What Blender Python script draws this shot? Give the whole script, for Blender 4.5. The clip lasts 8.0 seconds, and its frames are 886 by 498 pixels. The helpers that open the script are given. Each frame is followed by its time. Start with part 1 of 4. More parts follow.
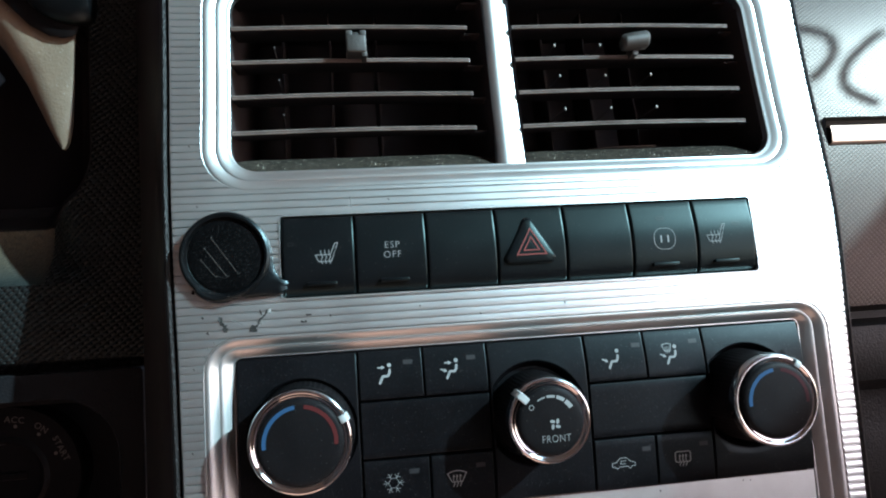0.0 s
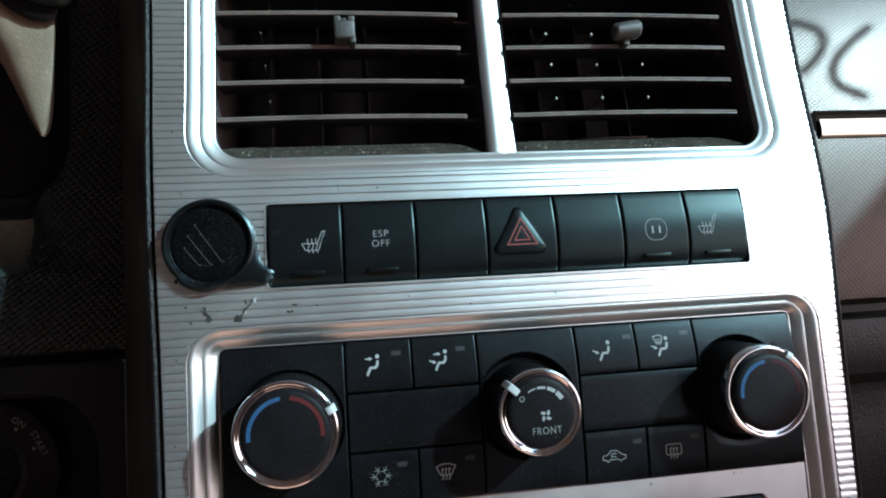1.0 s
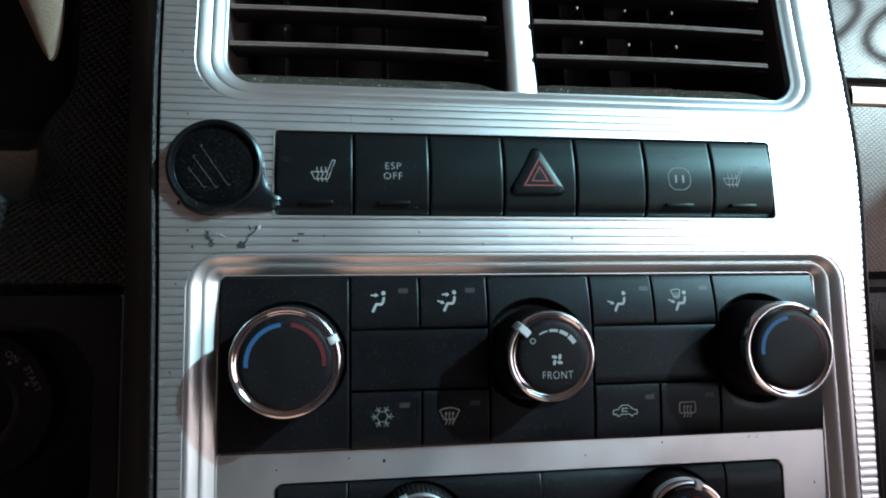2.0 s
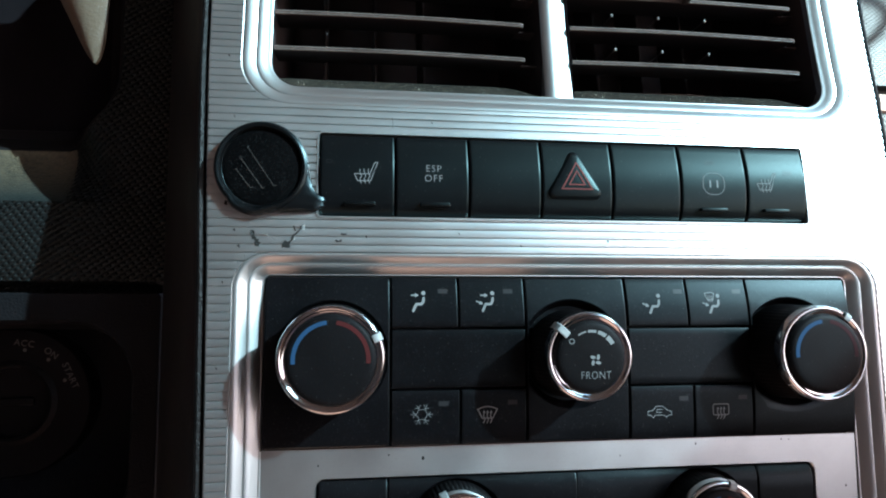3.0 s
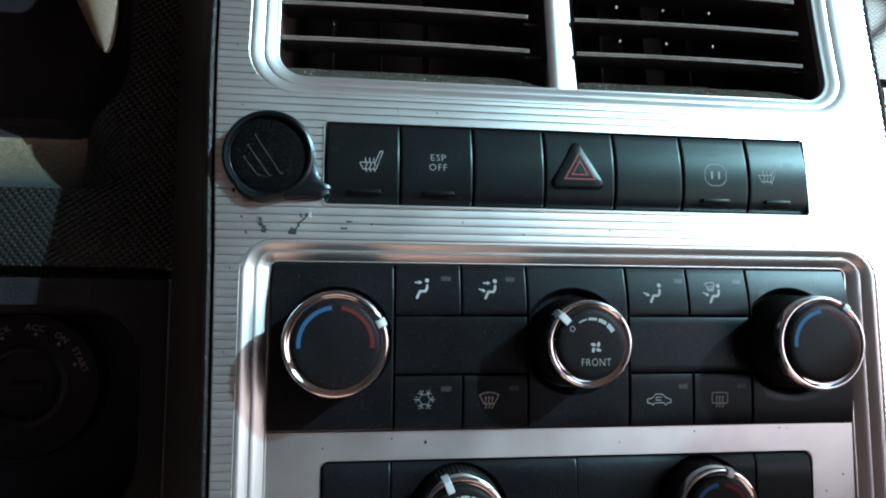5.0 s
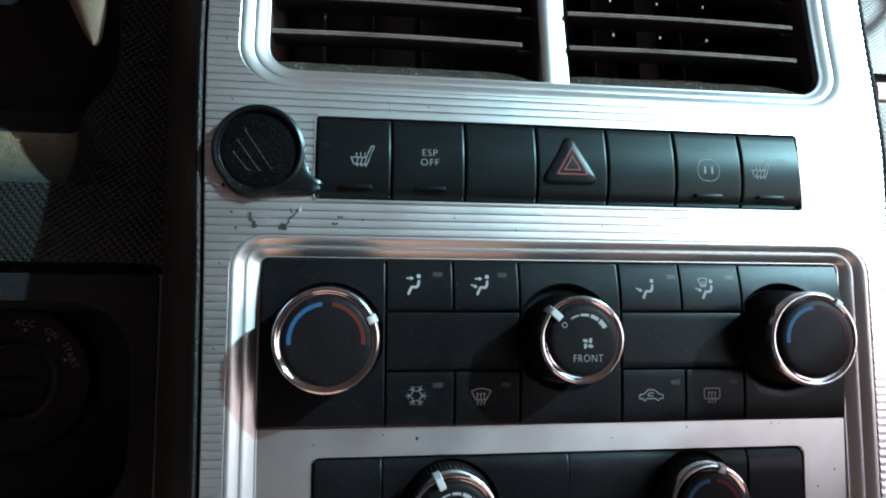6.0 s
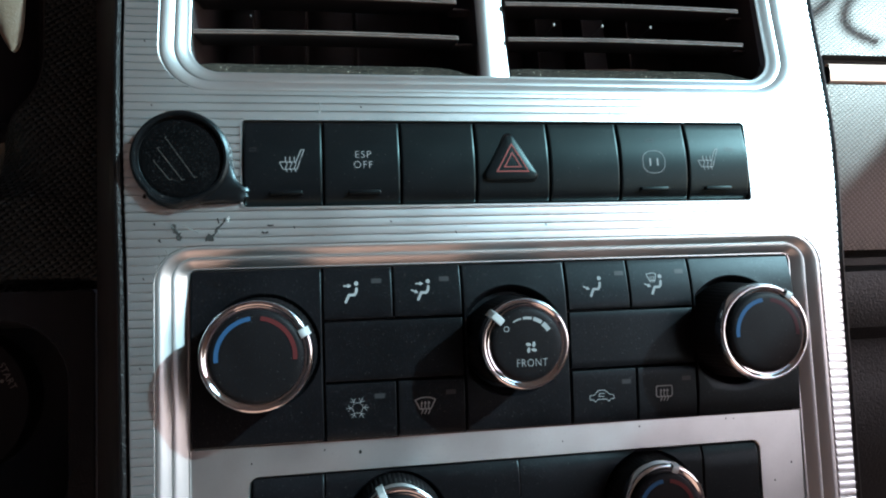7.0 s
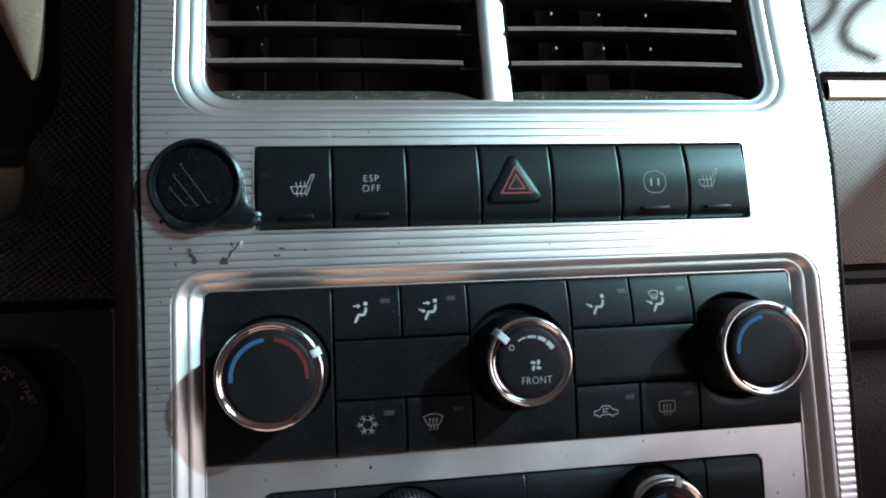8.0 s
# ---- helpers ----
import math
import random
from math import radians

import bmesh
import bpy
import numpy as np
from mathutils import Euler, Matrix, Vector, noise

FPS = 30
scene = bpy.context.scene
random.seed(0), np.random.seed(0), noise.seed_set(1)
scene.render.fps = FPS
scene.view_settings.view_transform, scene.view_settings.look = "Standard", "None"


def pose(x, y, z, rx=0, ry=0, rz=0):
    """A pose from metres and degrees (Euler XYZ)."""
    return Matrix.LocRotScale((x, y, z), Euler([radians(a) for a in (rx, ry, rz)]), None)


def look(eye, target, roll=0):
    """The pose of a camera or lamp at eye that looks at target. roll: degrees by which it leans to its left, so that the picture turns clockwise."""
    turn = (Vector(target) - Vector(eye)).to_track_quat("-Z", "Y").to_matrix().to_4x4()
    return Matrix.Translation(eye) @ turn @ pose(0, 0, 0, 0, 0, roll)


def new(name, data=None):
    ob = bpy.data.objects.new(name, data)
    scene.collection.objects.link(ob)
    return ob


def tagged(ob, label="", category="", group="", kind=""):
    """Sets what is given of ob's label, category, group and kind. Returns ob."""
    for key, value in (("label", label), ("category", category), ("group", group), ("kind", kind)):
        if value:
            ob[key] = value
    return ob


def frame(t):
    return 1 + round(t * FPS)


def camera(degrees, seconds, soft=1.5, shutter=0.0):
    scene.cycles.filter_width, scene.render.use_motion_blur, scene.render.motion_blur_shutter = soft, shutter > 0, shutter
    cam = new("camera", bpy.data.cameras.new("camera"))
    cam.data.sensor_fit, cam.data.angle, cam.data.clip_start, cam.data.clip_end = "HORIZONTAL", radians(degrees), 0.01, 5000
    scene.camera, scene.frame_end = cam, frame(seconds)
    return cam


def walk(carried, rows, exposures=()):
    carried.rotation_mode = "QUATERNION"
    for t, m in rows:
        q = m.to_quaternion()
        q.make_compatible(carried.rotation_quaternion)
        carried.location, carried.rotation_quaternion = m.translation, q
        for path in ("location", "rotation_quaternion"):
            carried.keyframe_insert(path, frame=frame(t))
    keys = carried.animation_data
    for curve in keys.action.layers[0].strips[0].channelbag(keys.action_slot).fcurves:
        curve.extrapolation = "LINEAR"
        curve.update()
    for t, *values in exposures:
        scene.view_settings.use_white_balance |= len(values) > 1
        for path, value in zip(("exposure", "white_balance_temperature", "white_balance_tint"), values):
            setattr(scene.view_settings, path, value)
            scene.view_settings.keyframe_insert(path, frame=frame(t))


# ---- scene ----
# The centre stack of a car's dashboard. Parts are built in the stack's own axes, in centimetres:
# x to the right, y into the dashboard, z up along the face; STACK then leans it back in the cabin.
STACK = pose(0, 0, 0.50, -15, 0, 0)
cam = camera(66.0, 8.0, soft=2.0)
PATH = [
    (0, (-0.0666, -0.2475, 0.0304), (-0.0389, -0.0503, 0.0484), -3.67),
    (0.5, (-0.0687, -0.2450, 0.0283), (-0.0399, -0.0478, 0.0457), -3.53),
    (1, (-0.0673, -0.2428, 0.0269), (-0.0356, -0.0461, 0.0448), -3.56),
    (1.5, (-0.0666, -0.2347, 0.0096), (-0.0355, -0.0381, 0.0293), -0.90),
    (2, (-0.0684, -0.2311, 0.0061), (-0.0386, -0.0341, 0.0240), -0.82),
    (2.2, (-0.0725, -0.2304, 0.0023), (-0.0433, -0.0335, 0.0216), -0.60),
    (3.3, (-0.0804, -0.2369, 0.0052), (-0.0534, -0.0397, 0.0249), -0.09),
    (3.5, (-0.0791, -0.2391, 0.0055), (-0.0538, -0.0416, 0.0250), -0.19),
    (4, (-0.0790, -0.2397, 0.0054), (-0.0535, -0.0422, 0.0233), -0.18),
    (4.5, (-0.0814, -0.2406, 0.0051), (-0.0564, -0.0430, 0.0231), 0.00),
    (4.7, (-0.0810, -0.2376, 0.0027), (-0.0548, -0.0402, 0.0205), 0.27),
    (5.8, (-0.0781, -0.2367, 0.0014), (-0.0515, -0.0393, 0.0193), 0.15),
    (6, (-0.0784, -0.2360, 0.0029), (-0.0509, -0.0385, 0.0187), 0.24),
    (6.5, (-0.0749, -0.2331, 0.0045), (-0.0459, -0.0357, 0.0184), -0.40),
    (7, (-0.0615, -0.2299, 0.0082), (-0.0295, -0.0329, 0.0209), -2.02),
    (7.5, (-0.0608, -0.2347, 0.0110), (-0.0306, -0.0375, 0.0252), -2.32),
    (8, (-0.0617, -0.2370, 0.0128), (-0.0321, -0.0397, 0.0273), -2.44),
]
EXPOSURES = [(0, 1.78, 7250, 32), (0.9, 1.7, 7200, 31), (1.5, 1.51, 7100, 30), (2.2, 1.54, 7050, 29), (4.5, 1.66, 7050, 30), (6.5, 1.7, 7100, 30), (8, 1.68, 7200, 31)]
walk(cam, [(t, STACK @ look(eye, target, roll)) for t, eye, target, roll in PATH], EXPOSURES)

# ---- light ----
SUN_WAY = (STACK.to_3x3() @ Vector((1.20, -1.0, 0.86))).normalized()  # towards the sun
world = bpy.data.worlds.new("sky")
scene.world = world
world.use_nodes = True
wn = world.node_tree.nodes
sky = wn.new("ShaderNodeTexSky")
sky.sky_type, sky.sun_disc = "NISHITA", False
sky.dust_density, sky.ozone_density = 1.5, 1.5
sky.sun_elevation = math.asin(SUN_WAY.z)
sky.sun_rotation = math.atan2(SUN_WAY.x, SUN_WAY.y)
world.node_tree.links.new(sky.outputs[0], wn["Background"].inputs[0])
wn["Background"].inputs[1].default_value = 0.15
sun = new("sun", bpy.data.lights.new("sun", "SUN"))
sun.data.energy, sun.data.angle, sun.data.color = 3.6, radians(0.6), (1.0, 0.965, 0.95)
sun.matrix_world = look(SUN_WAY * 3, (0, 0, 0))


# ---- materials ----
def mat(name, color, rough=0.5, metal=0.0, grain=0.0, grain_size=900, mottle=0.15, mottle_size=40, specks=0.0, speck_color=(0.5, 0.48, 0.45), spec=0.5, tint=None):
    """A surface with mottled colour, fine relief and, where specks > 0, dust and lint lying on it."""
    m = bpy.data.materials.new(name)
    m.use_nodes = True
    n, l = m.node_tree.nodes, m.node_tree.links
    b = n["Principled BSDF"]
    b.inputs["Metallic"].default_value = metal
    b.inputs["Specular IOR Level"].default_value = spec
    if tint:
        b.inputs["Specular Tint"].default_value = (*tint, 1)
    co = n.new("ShaderNodeTexCoord")
    big = n.new("ShaderNodeTexNoise")
    big.inputs["Scale"].default_value, big.inputs["Detail"].default_value = mottle_size, 5
    l.new(co.outputs["Object"], big.inputs["Vector"])
    ramp = n.new("ShaderNodeValToRGB")
    ramp.color_ramp.elements[0].position, ramp.color_ramp.elements[1].position = 0.3, 0.7
    ramp.color_ramp.elements[0].color = (*[c * (1 - mottle) for c in color], 1)
    ramp.color_ramp.elements[1].color = (*[min(1, c * (1 + mottle)) for c in color], 1)
    l.new(big.outputs[0], ramp.inputs[0])
    col = ramp.outputs[0]
    if specks:
        v = n.new("ShaderNodeTexNoise")
        v.inputs["Scale"].default_value, v.inputs["Detail"].default_value = 2700, 4
        l.new(co.outputs["Object"], v.inputs["Vector"])
        cut = n.new("ShaderNodeValToRGB")
        cut.color_ramp.elements[0].position, cut.color_ramp.elements[1].position = 0.69 - 0.12 * specks, 0.74 - 0.08 * specks
        l.new(v.outputs[0], cut.inputs[0])
        mix = n.new("ShaderNodeMixRGB")
        mix.inputs[2].default_value = (*speck_color, 1)
        l.new(cut.outputs[0], mix.inputs[0])
        l.new(col, mix.inputs[1])
        col = mix.outputs[0]
    l.new(col, b.inputs["Base Color"])
    r = n.new("ShaderNodeMapRange")
    r.inputs[3].default_value, r.inputs[4].default_value = rough * 0.85, min(1, rough * 1.15)
    l.new(big.outputs[0], r.inputs[0])
    l.new(r.outputs[0], b.inputs["Roughness"])
    if grain:
        f = n.new("ShaderNodeTexNoise")
        f.inputs["Scale"].default_value, f.inputs["Detail"].default_value = grain_size, 2
        l.new(co.outputs["Object"], f.inputs["Vector"])
        bump = n.new("ShaderNodeBump")
        bump.inputs["Strength"].default_value, bump.inputs["Distance"].default_value = grain, 0.0004
        l.new(f.outputs[0], bump.inputs["Height"])
        l.new(bump.outputs[0], b.inputs["Normal"])
    return m


def hatch_mat(name, color, pitch, strength, depth, rough, spec, tint, crest):
    """Moulded plastic with a diagonal weave of small raised diamonds."""
    m = mat(name, color, rough, mottle=0.12, spec=spec, tint=tint)
    n, l = m.node_tree.nodes, m.node_tree.links
    co = n.new("ShaderNodeTexCoord")
    waves = []
    for angle in (34, -52):
        turn = n.new("ShaderNodeMapping")
        turn.inputs["Rotation"].default_value = (0, radians(angle), 0)
        l.new(co.outputs["Object"], turn.inputs["Vector"])
        w = n.new("ShaderNodeTexWave")
        w.wave_type, w.bands_direction, w.wave_profile = "BANDS", "Z", "SIN"
        w.inputs["Scale"].default_value = math.tau / 20 / pitch * (1.0 if angle > 0 else 0.8)
        w.inputs["Distortion"].default_value = 0.3
        l.new(turn.outputs[0], w.inputs["Vector"])
        waves.append(w)
    mul = n.new("ShaderNodeMath")
    mul.operation = "MULTIPLY"
    half = n.new("ShaderNodeMath")
    half.operation, half.inputs[1].default_value, half.inputs[2].default_value = "MULTIPLY_ADD", 0.75, 0.25
    l.new(waves[1].outputs["Fac"], half.inputs[0])
    l.new(waves[0].outputs["Fac"], mul.inputs[0])
    l.new(half.outputs[0], mul.inputs[1])
    flat = n.new("ShaderNodeMapRange")  # the lower the crest, the flatter the diamonds' tops and the narrower the grooves
    flat.interpolation_type = "SMOOTHSTEP"
    flat.inputs[1].default_value, flat.inputs[2].default_value = 0.02, crest
    l.new(mul.outputs[0], flat.inputs[0])
    bump = n.new("ShaderNodeBump")
    bump.inputs["Strength"].default_value, bump.inputs["Distance"].default_value = strength, depth
    l.new(flat.outputs[0], bump.inputs["Height"])
    l.new(bump.outputs[0], n["Principled BSDF"].inputs["Normal"])
    return m


def glow_mat(name, color, power):
    m = mat(name, color)
    b = m.node_tree.nodes["Principled BSDF"]
    b.inputs["Emission Color"].default_value, b.inputs["Emission Strength"].default_value = (*color, 1), power
    return m


SILVER = mat("satin_silver_paint", (0.60, 0.635, 0.635), 0.34, 0.97, 0.10, 2600, 0.06, 25)
MOULDING = mat("smooth_silver_moulding", (0.485, 0.485, 0.478), 0.40, 0.97, 0.03, 2600, 0.06, 25)
PLATE = mat("silver_plate_paint", (0.50, 0.525, 0.52), 0.38, 1.0, 0.05, 2600, 0.08, 60, 0.45, (0.34, 0.34, 0.34))
# teal specular tints put the sheen of sun through tinted glass into the plastics
BLACK = mat("black_switch_plastic", (0.0024, 0.0022, 0.0028), 0.34, 0, 0.06, 2600, 0.3, 45, 0.42, (0.017, 0.016, 0.018), 0.20, (0.62, 1.0, 0.98))
PANEL = mat("black_panel_plastic", (0.0027, 0.0023, 0.0028), 0.33, 0, 0.08, 2600, 0.35, 35, 0.62, (0.024, 0.022, 0.025), 0.145, (0.74, 0.96, 1.0))
KNOB = mat("black_knob_rubber", (0.0050, 0.0045, 0.0050), 0.5, 0, 0.05, 3000, 0.2, 60, 0.5, (0.018, 0.018, 0.019), 0.12, (0.5, 0.5, 0.5))
GAP = mat("black_gap", (0.006, 0.006, 0.006), 0.7)
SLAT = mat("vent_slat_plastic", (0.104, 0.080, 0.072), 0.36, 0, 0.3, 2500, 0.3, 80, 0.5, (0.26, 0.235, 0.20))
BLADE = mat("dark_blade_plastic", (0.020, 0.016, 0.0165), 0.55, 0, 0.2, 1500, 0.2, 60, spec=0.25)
VENT = mat("vent_duct_plastic", (0.040, 0.031, 0.032), 0.6, 0, 0.2, 1200, 0.25, 60, spec=0.3)
DUST = mat("dusty_vent_sill", (0.018, 0.015, 0.012), 0.9, 0, 0.9, 1500, 0.5, 150, 0.7, (0.20, 0.165, 0.12), 0.1)
NUB = mat("sunlit_pin_tip", (0.35, 0.34, 0.32), 0.4)
TAB = mat("grey_tab_plastic", (0.030, 0.0275, 0.025), 0.5, 0, 0.4, 1500)
CHROME = mat("chrome", (0.56, 0.56, 0.57), 0.07, 1.0, 0, 900, 0.02)
PRINT = mat("white_print", (0.185, 0.195, 0.195), 0.6, spec=0.1)
FADED = mat("grey_print", (0.021, 0.021, 0.022), 0.34, spec=0.2)
BLUE = mat("blue_print", (0.010, 0.050, 0.108), 0.6, spec=0.1)
RED = mat("red_print", (0.062, 0.010, 0.010), 0.6, spec=0.1)
WORN_RED = mat("worn_red_print", (0.034, 0.008, 0.010), 0.6, spec=0.08)
DOOR = mat("dark_door_lining", (0.100, 0.082, 0.078), 0.85, 0, 0.6, 300)
LINING = mat("grey_beige_lining", (0.31, 0.245, 0.215), 0.95, 0, 0.6, 300)
HAZARD = mat("red_hazard_print", (0.15, 0.040, 0.036), 0.6, spec=0.1)
POINTER = mat("white_pointer_plastic", (0.29, 0.315, 0.315), 0.45)
RUBBER = mat("black_rubber", (0.0028, 0.0029, 0.0033), 0.30, 0, 0.08, 1800, 0.3, 90, 0.3, (0.013, 0.013, 0.013), 0.27, (0.60, 0.85, 0.9))
LID = mat("scuffed_lid_rubber", (0.002, 0.002, 0.0022), 0.5, 0, 0.25, 1500, 0.3, 90, 0.6, (0.022, 0.023, 0.024), 0.05, (0.25, 0.25, 0.27))
EDGE = mat("grained_black_trim", (0.010, 0.009, 0.009), 0.36, 0, 0.9, 1300, 0.25, spec=0.16)
DASH = mat("grained_dash_plastic", (0.0090, 0.0088, 0.0098), 0.44, 0, 0.9, 900, 0.25, 30, 0.4, (0.022, 0.024, 0.025), spec=0.14, tint=(0.7, 0.75, 0.78))
LOWER = mat("leather_grained_plastic", (0.0080, 0.0082, 0.0082), 0.5, 0, 0.9, 1000, 0.25, 30, spec=0.25)
SMOOTH = mat("smooth_dark_plastic", (0.0038, 0.0032, 0.0034), 0.5, 0, 0.1, 900, 0.2, 30, spec=0.2, tint=(0.6, 0.55, 0.55))
# one weave twice: warm sheen put in for the sunny side, dimmed for the shaded
HATCH = hatch_mat("woven_dash_plastic", (0.0085, 0.0072, 0.0064), 0.0015, 0.60, 0.0008, 0.36, 0.55, (1.0, 0.80, 0.70), 0.42)
WEAVE = hatch_mat("woven_driver_plastic", (0.0115, 0.0118, 0.0116), 0.0021, 1.0, 0.0018, 0.38, 0.3, (0.45, 0.60, 0.61), 0.8)
SIDE = mat("satin_side_plastic", (0.0240, 0.0200, 0.0185), 0.45, 0, 0.1, 900, 0.2, 30, spec=0.35, tint=(0.9, 0.82, 0.78))
STRIP = mat("champagne_metal_trim", (0.72, 0.47, 0.37), 0.45, 0.3, 0.1)
CHIP = mat("chipped_dark_spot", (0.020, 0.019, 0.018), 0.8, spec=0.1)
SCRAPE = mat("bare_scratch", (0.24, 0.24, 0.235), 0.5)
LEDGE = mat("grained_ledge_plastic", (0.017, 0.0225, 0.0215), 0.38, 0, 0.9, 1100, 0.3, 60, 0.8, (0.09, 0.10, 0.09), spec=0.3)


def sunlit_dusty(m, low, high, color):
    """Adds a pale tint, put in for sun, that thickens between two heights of the object's own axes, broken up by noise.
    """
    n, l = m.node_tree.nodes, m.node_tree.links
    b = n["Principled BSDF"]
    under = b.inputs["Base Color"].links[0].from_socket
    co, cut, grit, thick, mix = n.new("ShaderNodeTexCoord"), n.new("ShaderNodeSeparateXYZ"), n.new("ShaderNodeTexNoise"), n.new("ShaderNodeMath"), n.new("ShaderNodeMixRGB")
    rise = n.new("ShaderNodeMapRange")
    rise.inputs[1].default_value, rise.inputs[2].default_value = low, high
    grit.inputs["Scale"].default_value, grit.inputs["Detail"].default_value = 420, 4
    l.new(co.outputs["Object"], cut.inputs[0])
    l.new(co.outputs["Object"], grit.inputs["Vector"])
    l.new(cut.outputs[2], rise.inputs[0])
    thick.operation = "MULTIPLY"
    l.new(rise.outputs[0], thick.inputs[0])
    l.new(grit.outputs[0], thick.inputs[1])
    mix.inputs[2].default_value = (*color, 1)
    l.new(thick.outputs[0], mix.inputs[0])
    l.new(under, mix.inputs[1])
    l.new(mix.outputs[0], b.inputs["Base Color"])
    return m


def specked(m, scale, share, size, color):
    """Adds single pale grains of dust: one small dot in a share of the cells of a Voronoi pattern."""
    n, l = m.node_tree.nodes, m.node_tree.links
    b = n["Principled BSDF"]
    co, cell, pick, near, both, mix = n.new("ShaderNodeTexCoord"), n.new("ShaderNodeTexVoronoi"), n.new("ShaderNodeSeparateColor"), n.new("ShaderNodeMath"), n.new("ShaderNodeMath"), n.new("ShaderNodeMixRGB")
    few = n.new("ShaderNodeMath")
    cell.inputs["Scale"].default_value = scale
    near.operation, few.operation, both.operation = "LESS_THAN", "LESS_THAN", "MULTIPLY"
    near.inputs[1].default_value, few.inputs[1].default_value = size, share
    l.new(co.outputs["Object"], cell.inputs["Vector"])
    l.new(cell.outputs["Distance"], near.inputs[0])
    l.new(cell.outputs["Color"], pick.inputs[0])
    l.new(pick.outputs[0], few.inputs[0])
    l.new(near.outputs[0], both.inputs[0])
    l.new(few.outputs[0], both.inputs[1])
    l.new(both.outputs[0], mix.inputs[0])
    if b.inputs["Base Color"].links:
        l.new(b.inputs["Base Color"].links[0].from_socket, mix.inputs[1])
    else:
        mix.inputs[1].default_value = b.inputs["Base Color"].default_value
    mix.inputs[2].default_value = (*color, 1)
    l.new(mix.outputs[0], b.inputs["Base Color"])
    return m


for plastic, density in ((KNOB, 0.9), (PANEL, 0.8), (BLACK, 0.5), (RUBBER, 0.7)):
    specked(plastic, 650, density, 0.09, (0.060, 0.058, 0.054))
specked(DUST, 1000, 0.14, 0.24, (0.42, 0.38, 0.32))
# the sun on the ledge's upper curve is put into its colour
LEDGE = sunlit_dusty(LEDGE, 0.005, 0.031, (0.27, 0.19, 0.12))
CLOTH = mat("beige_lining", (0.50, 0.365, 0.275), 0.9, 0, 0.6, 300)
CLUSTER = mat("cluster_lens", (0.0092, 0.0075, 0.0086), 0.6, spec=0.06, tint=(0.3, 0.3, 0.3))
RECESS = mat("matt_black_recess", (0.0130, 0.0105, 0.0110), 0.75, 0, 0.3, 900, 0.2, 30, spec=0.14)
CHEEK = mat("sun_patch_plastic", (0.155, 0.108, 0.075), 0.5, 0, 0.5, 900, 0.25, 30, 0.3)
GREEN = glow_mat("green_display", (0.07, 0.16, 0.10), 0.10)
INK = mat("ignition_print", (0.082, 0.070, 0.062), 0.6)

# ---- building helpers ----
CM = 0.01


def thing(name, at, label, category, group="", kind=""):
    """An empty at the thing's base, in the stack's axes, to which parts are added."""
    ob = new(name)
    ob.empty_display_size = 0.01
    ob.matrix_world = STACK @ Matrix.Translation(Vector(at) * CM)
    ob["base"] = [float(v) for v in at]
    return tagged(ob, label, category, group, kind)


def part(name, bm, material, parent=None, label="", smooth=True, sharp=35):
    """Links a bmesh, given in the stack's centimetres, as one mesh under a thing or a part, or on its own."""
    base = Vector(parent["base"]) if parent is not None else Vector((0, 0, 0))
    for v in bm.verts:
        v.co = (v.co - base) * CM
    bm.normal_update()
    for f in bm.faces:
        f.smooth = smooth
    if smooth:
        for e in bm.edges:
            e.smooth = len(e.link_faces) == 2 and e.calc_face_angle(0) < radians(sharp)
    me = bpy.data.meshes.new(name)
    bm.to_mesh(me)
    bm.free()
    me.materials.append(material)
    ob = new(name, me)
    if parent is None:
        ob.matrix_world = STACK
    else:
        ob.parent = parent
    ob["base"] = [float(v) for v in base]
    if label:
        ob["label"] = label
    return ob


def solo(name, bm, material, at, label, category, kind="", sharp=35):
    """A thing that is one mesh."""
    base = Vector(at)
    for v in bm.verts:
        v.co = (v.co - base) * CM
    bm.normal_update()
    for f in bm.faces:
        f.smooth = True
    for e in bm.edges:
        e.smooth = len(e.link_faces) == 2 and e.calc_face_angle(0) < radians(sharp)
    me = bpy.data.meshes.new(name)
    bm.to_mesh(me)
    bm.free()
    me.materials.append(material)
    ob = new(name, me)
    ob.matrix_world = STACK @ Matrix.Translation(base * CM)
    ob["base"] = [float(v) for v in at]
    return tagged(ob, label, category, "", kind)


def box(bm, x0, x1, y0, y1, z0, z1, bevel=0.0, segments=2):
    made = bmesh.ops.create_cube(bm, size=1)["verts"]
    for v in made:
        v.co = Vector(((x0 + x1) / 2 + v.co.x * (x1 - x0), (y0 + y1) / 2 + v.co.y * (y1 - y0), (z0 + z1) / 2 + v.co.z * (z1 - z0)))
    if bevel:
        edges = list({e for v in made for e in v.link_edges})
        bmesh.ops.bevel(bm, geom=edges, offset=bevel, segments=segments, affect="EDGES", profile=0.5)
    return bm


def grid_faces(bm, rows, closed=False):
    """Faces between rows of as many points each."""
    made = [[bm.verts.new(p) for p in row] for row in rows]
    for a, b in zip(made, made[1:]):
        n = len(a)
        for i in range(n if closed else n - 1):
            j = (i + 1) % n
            bm.faces.new((a[i], a[j], b[j], b[i]))
    return made


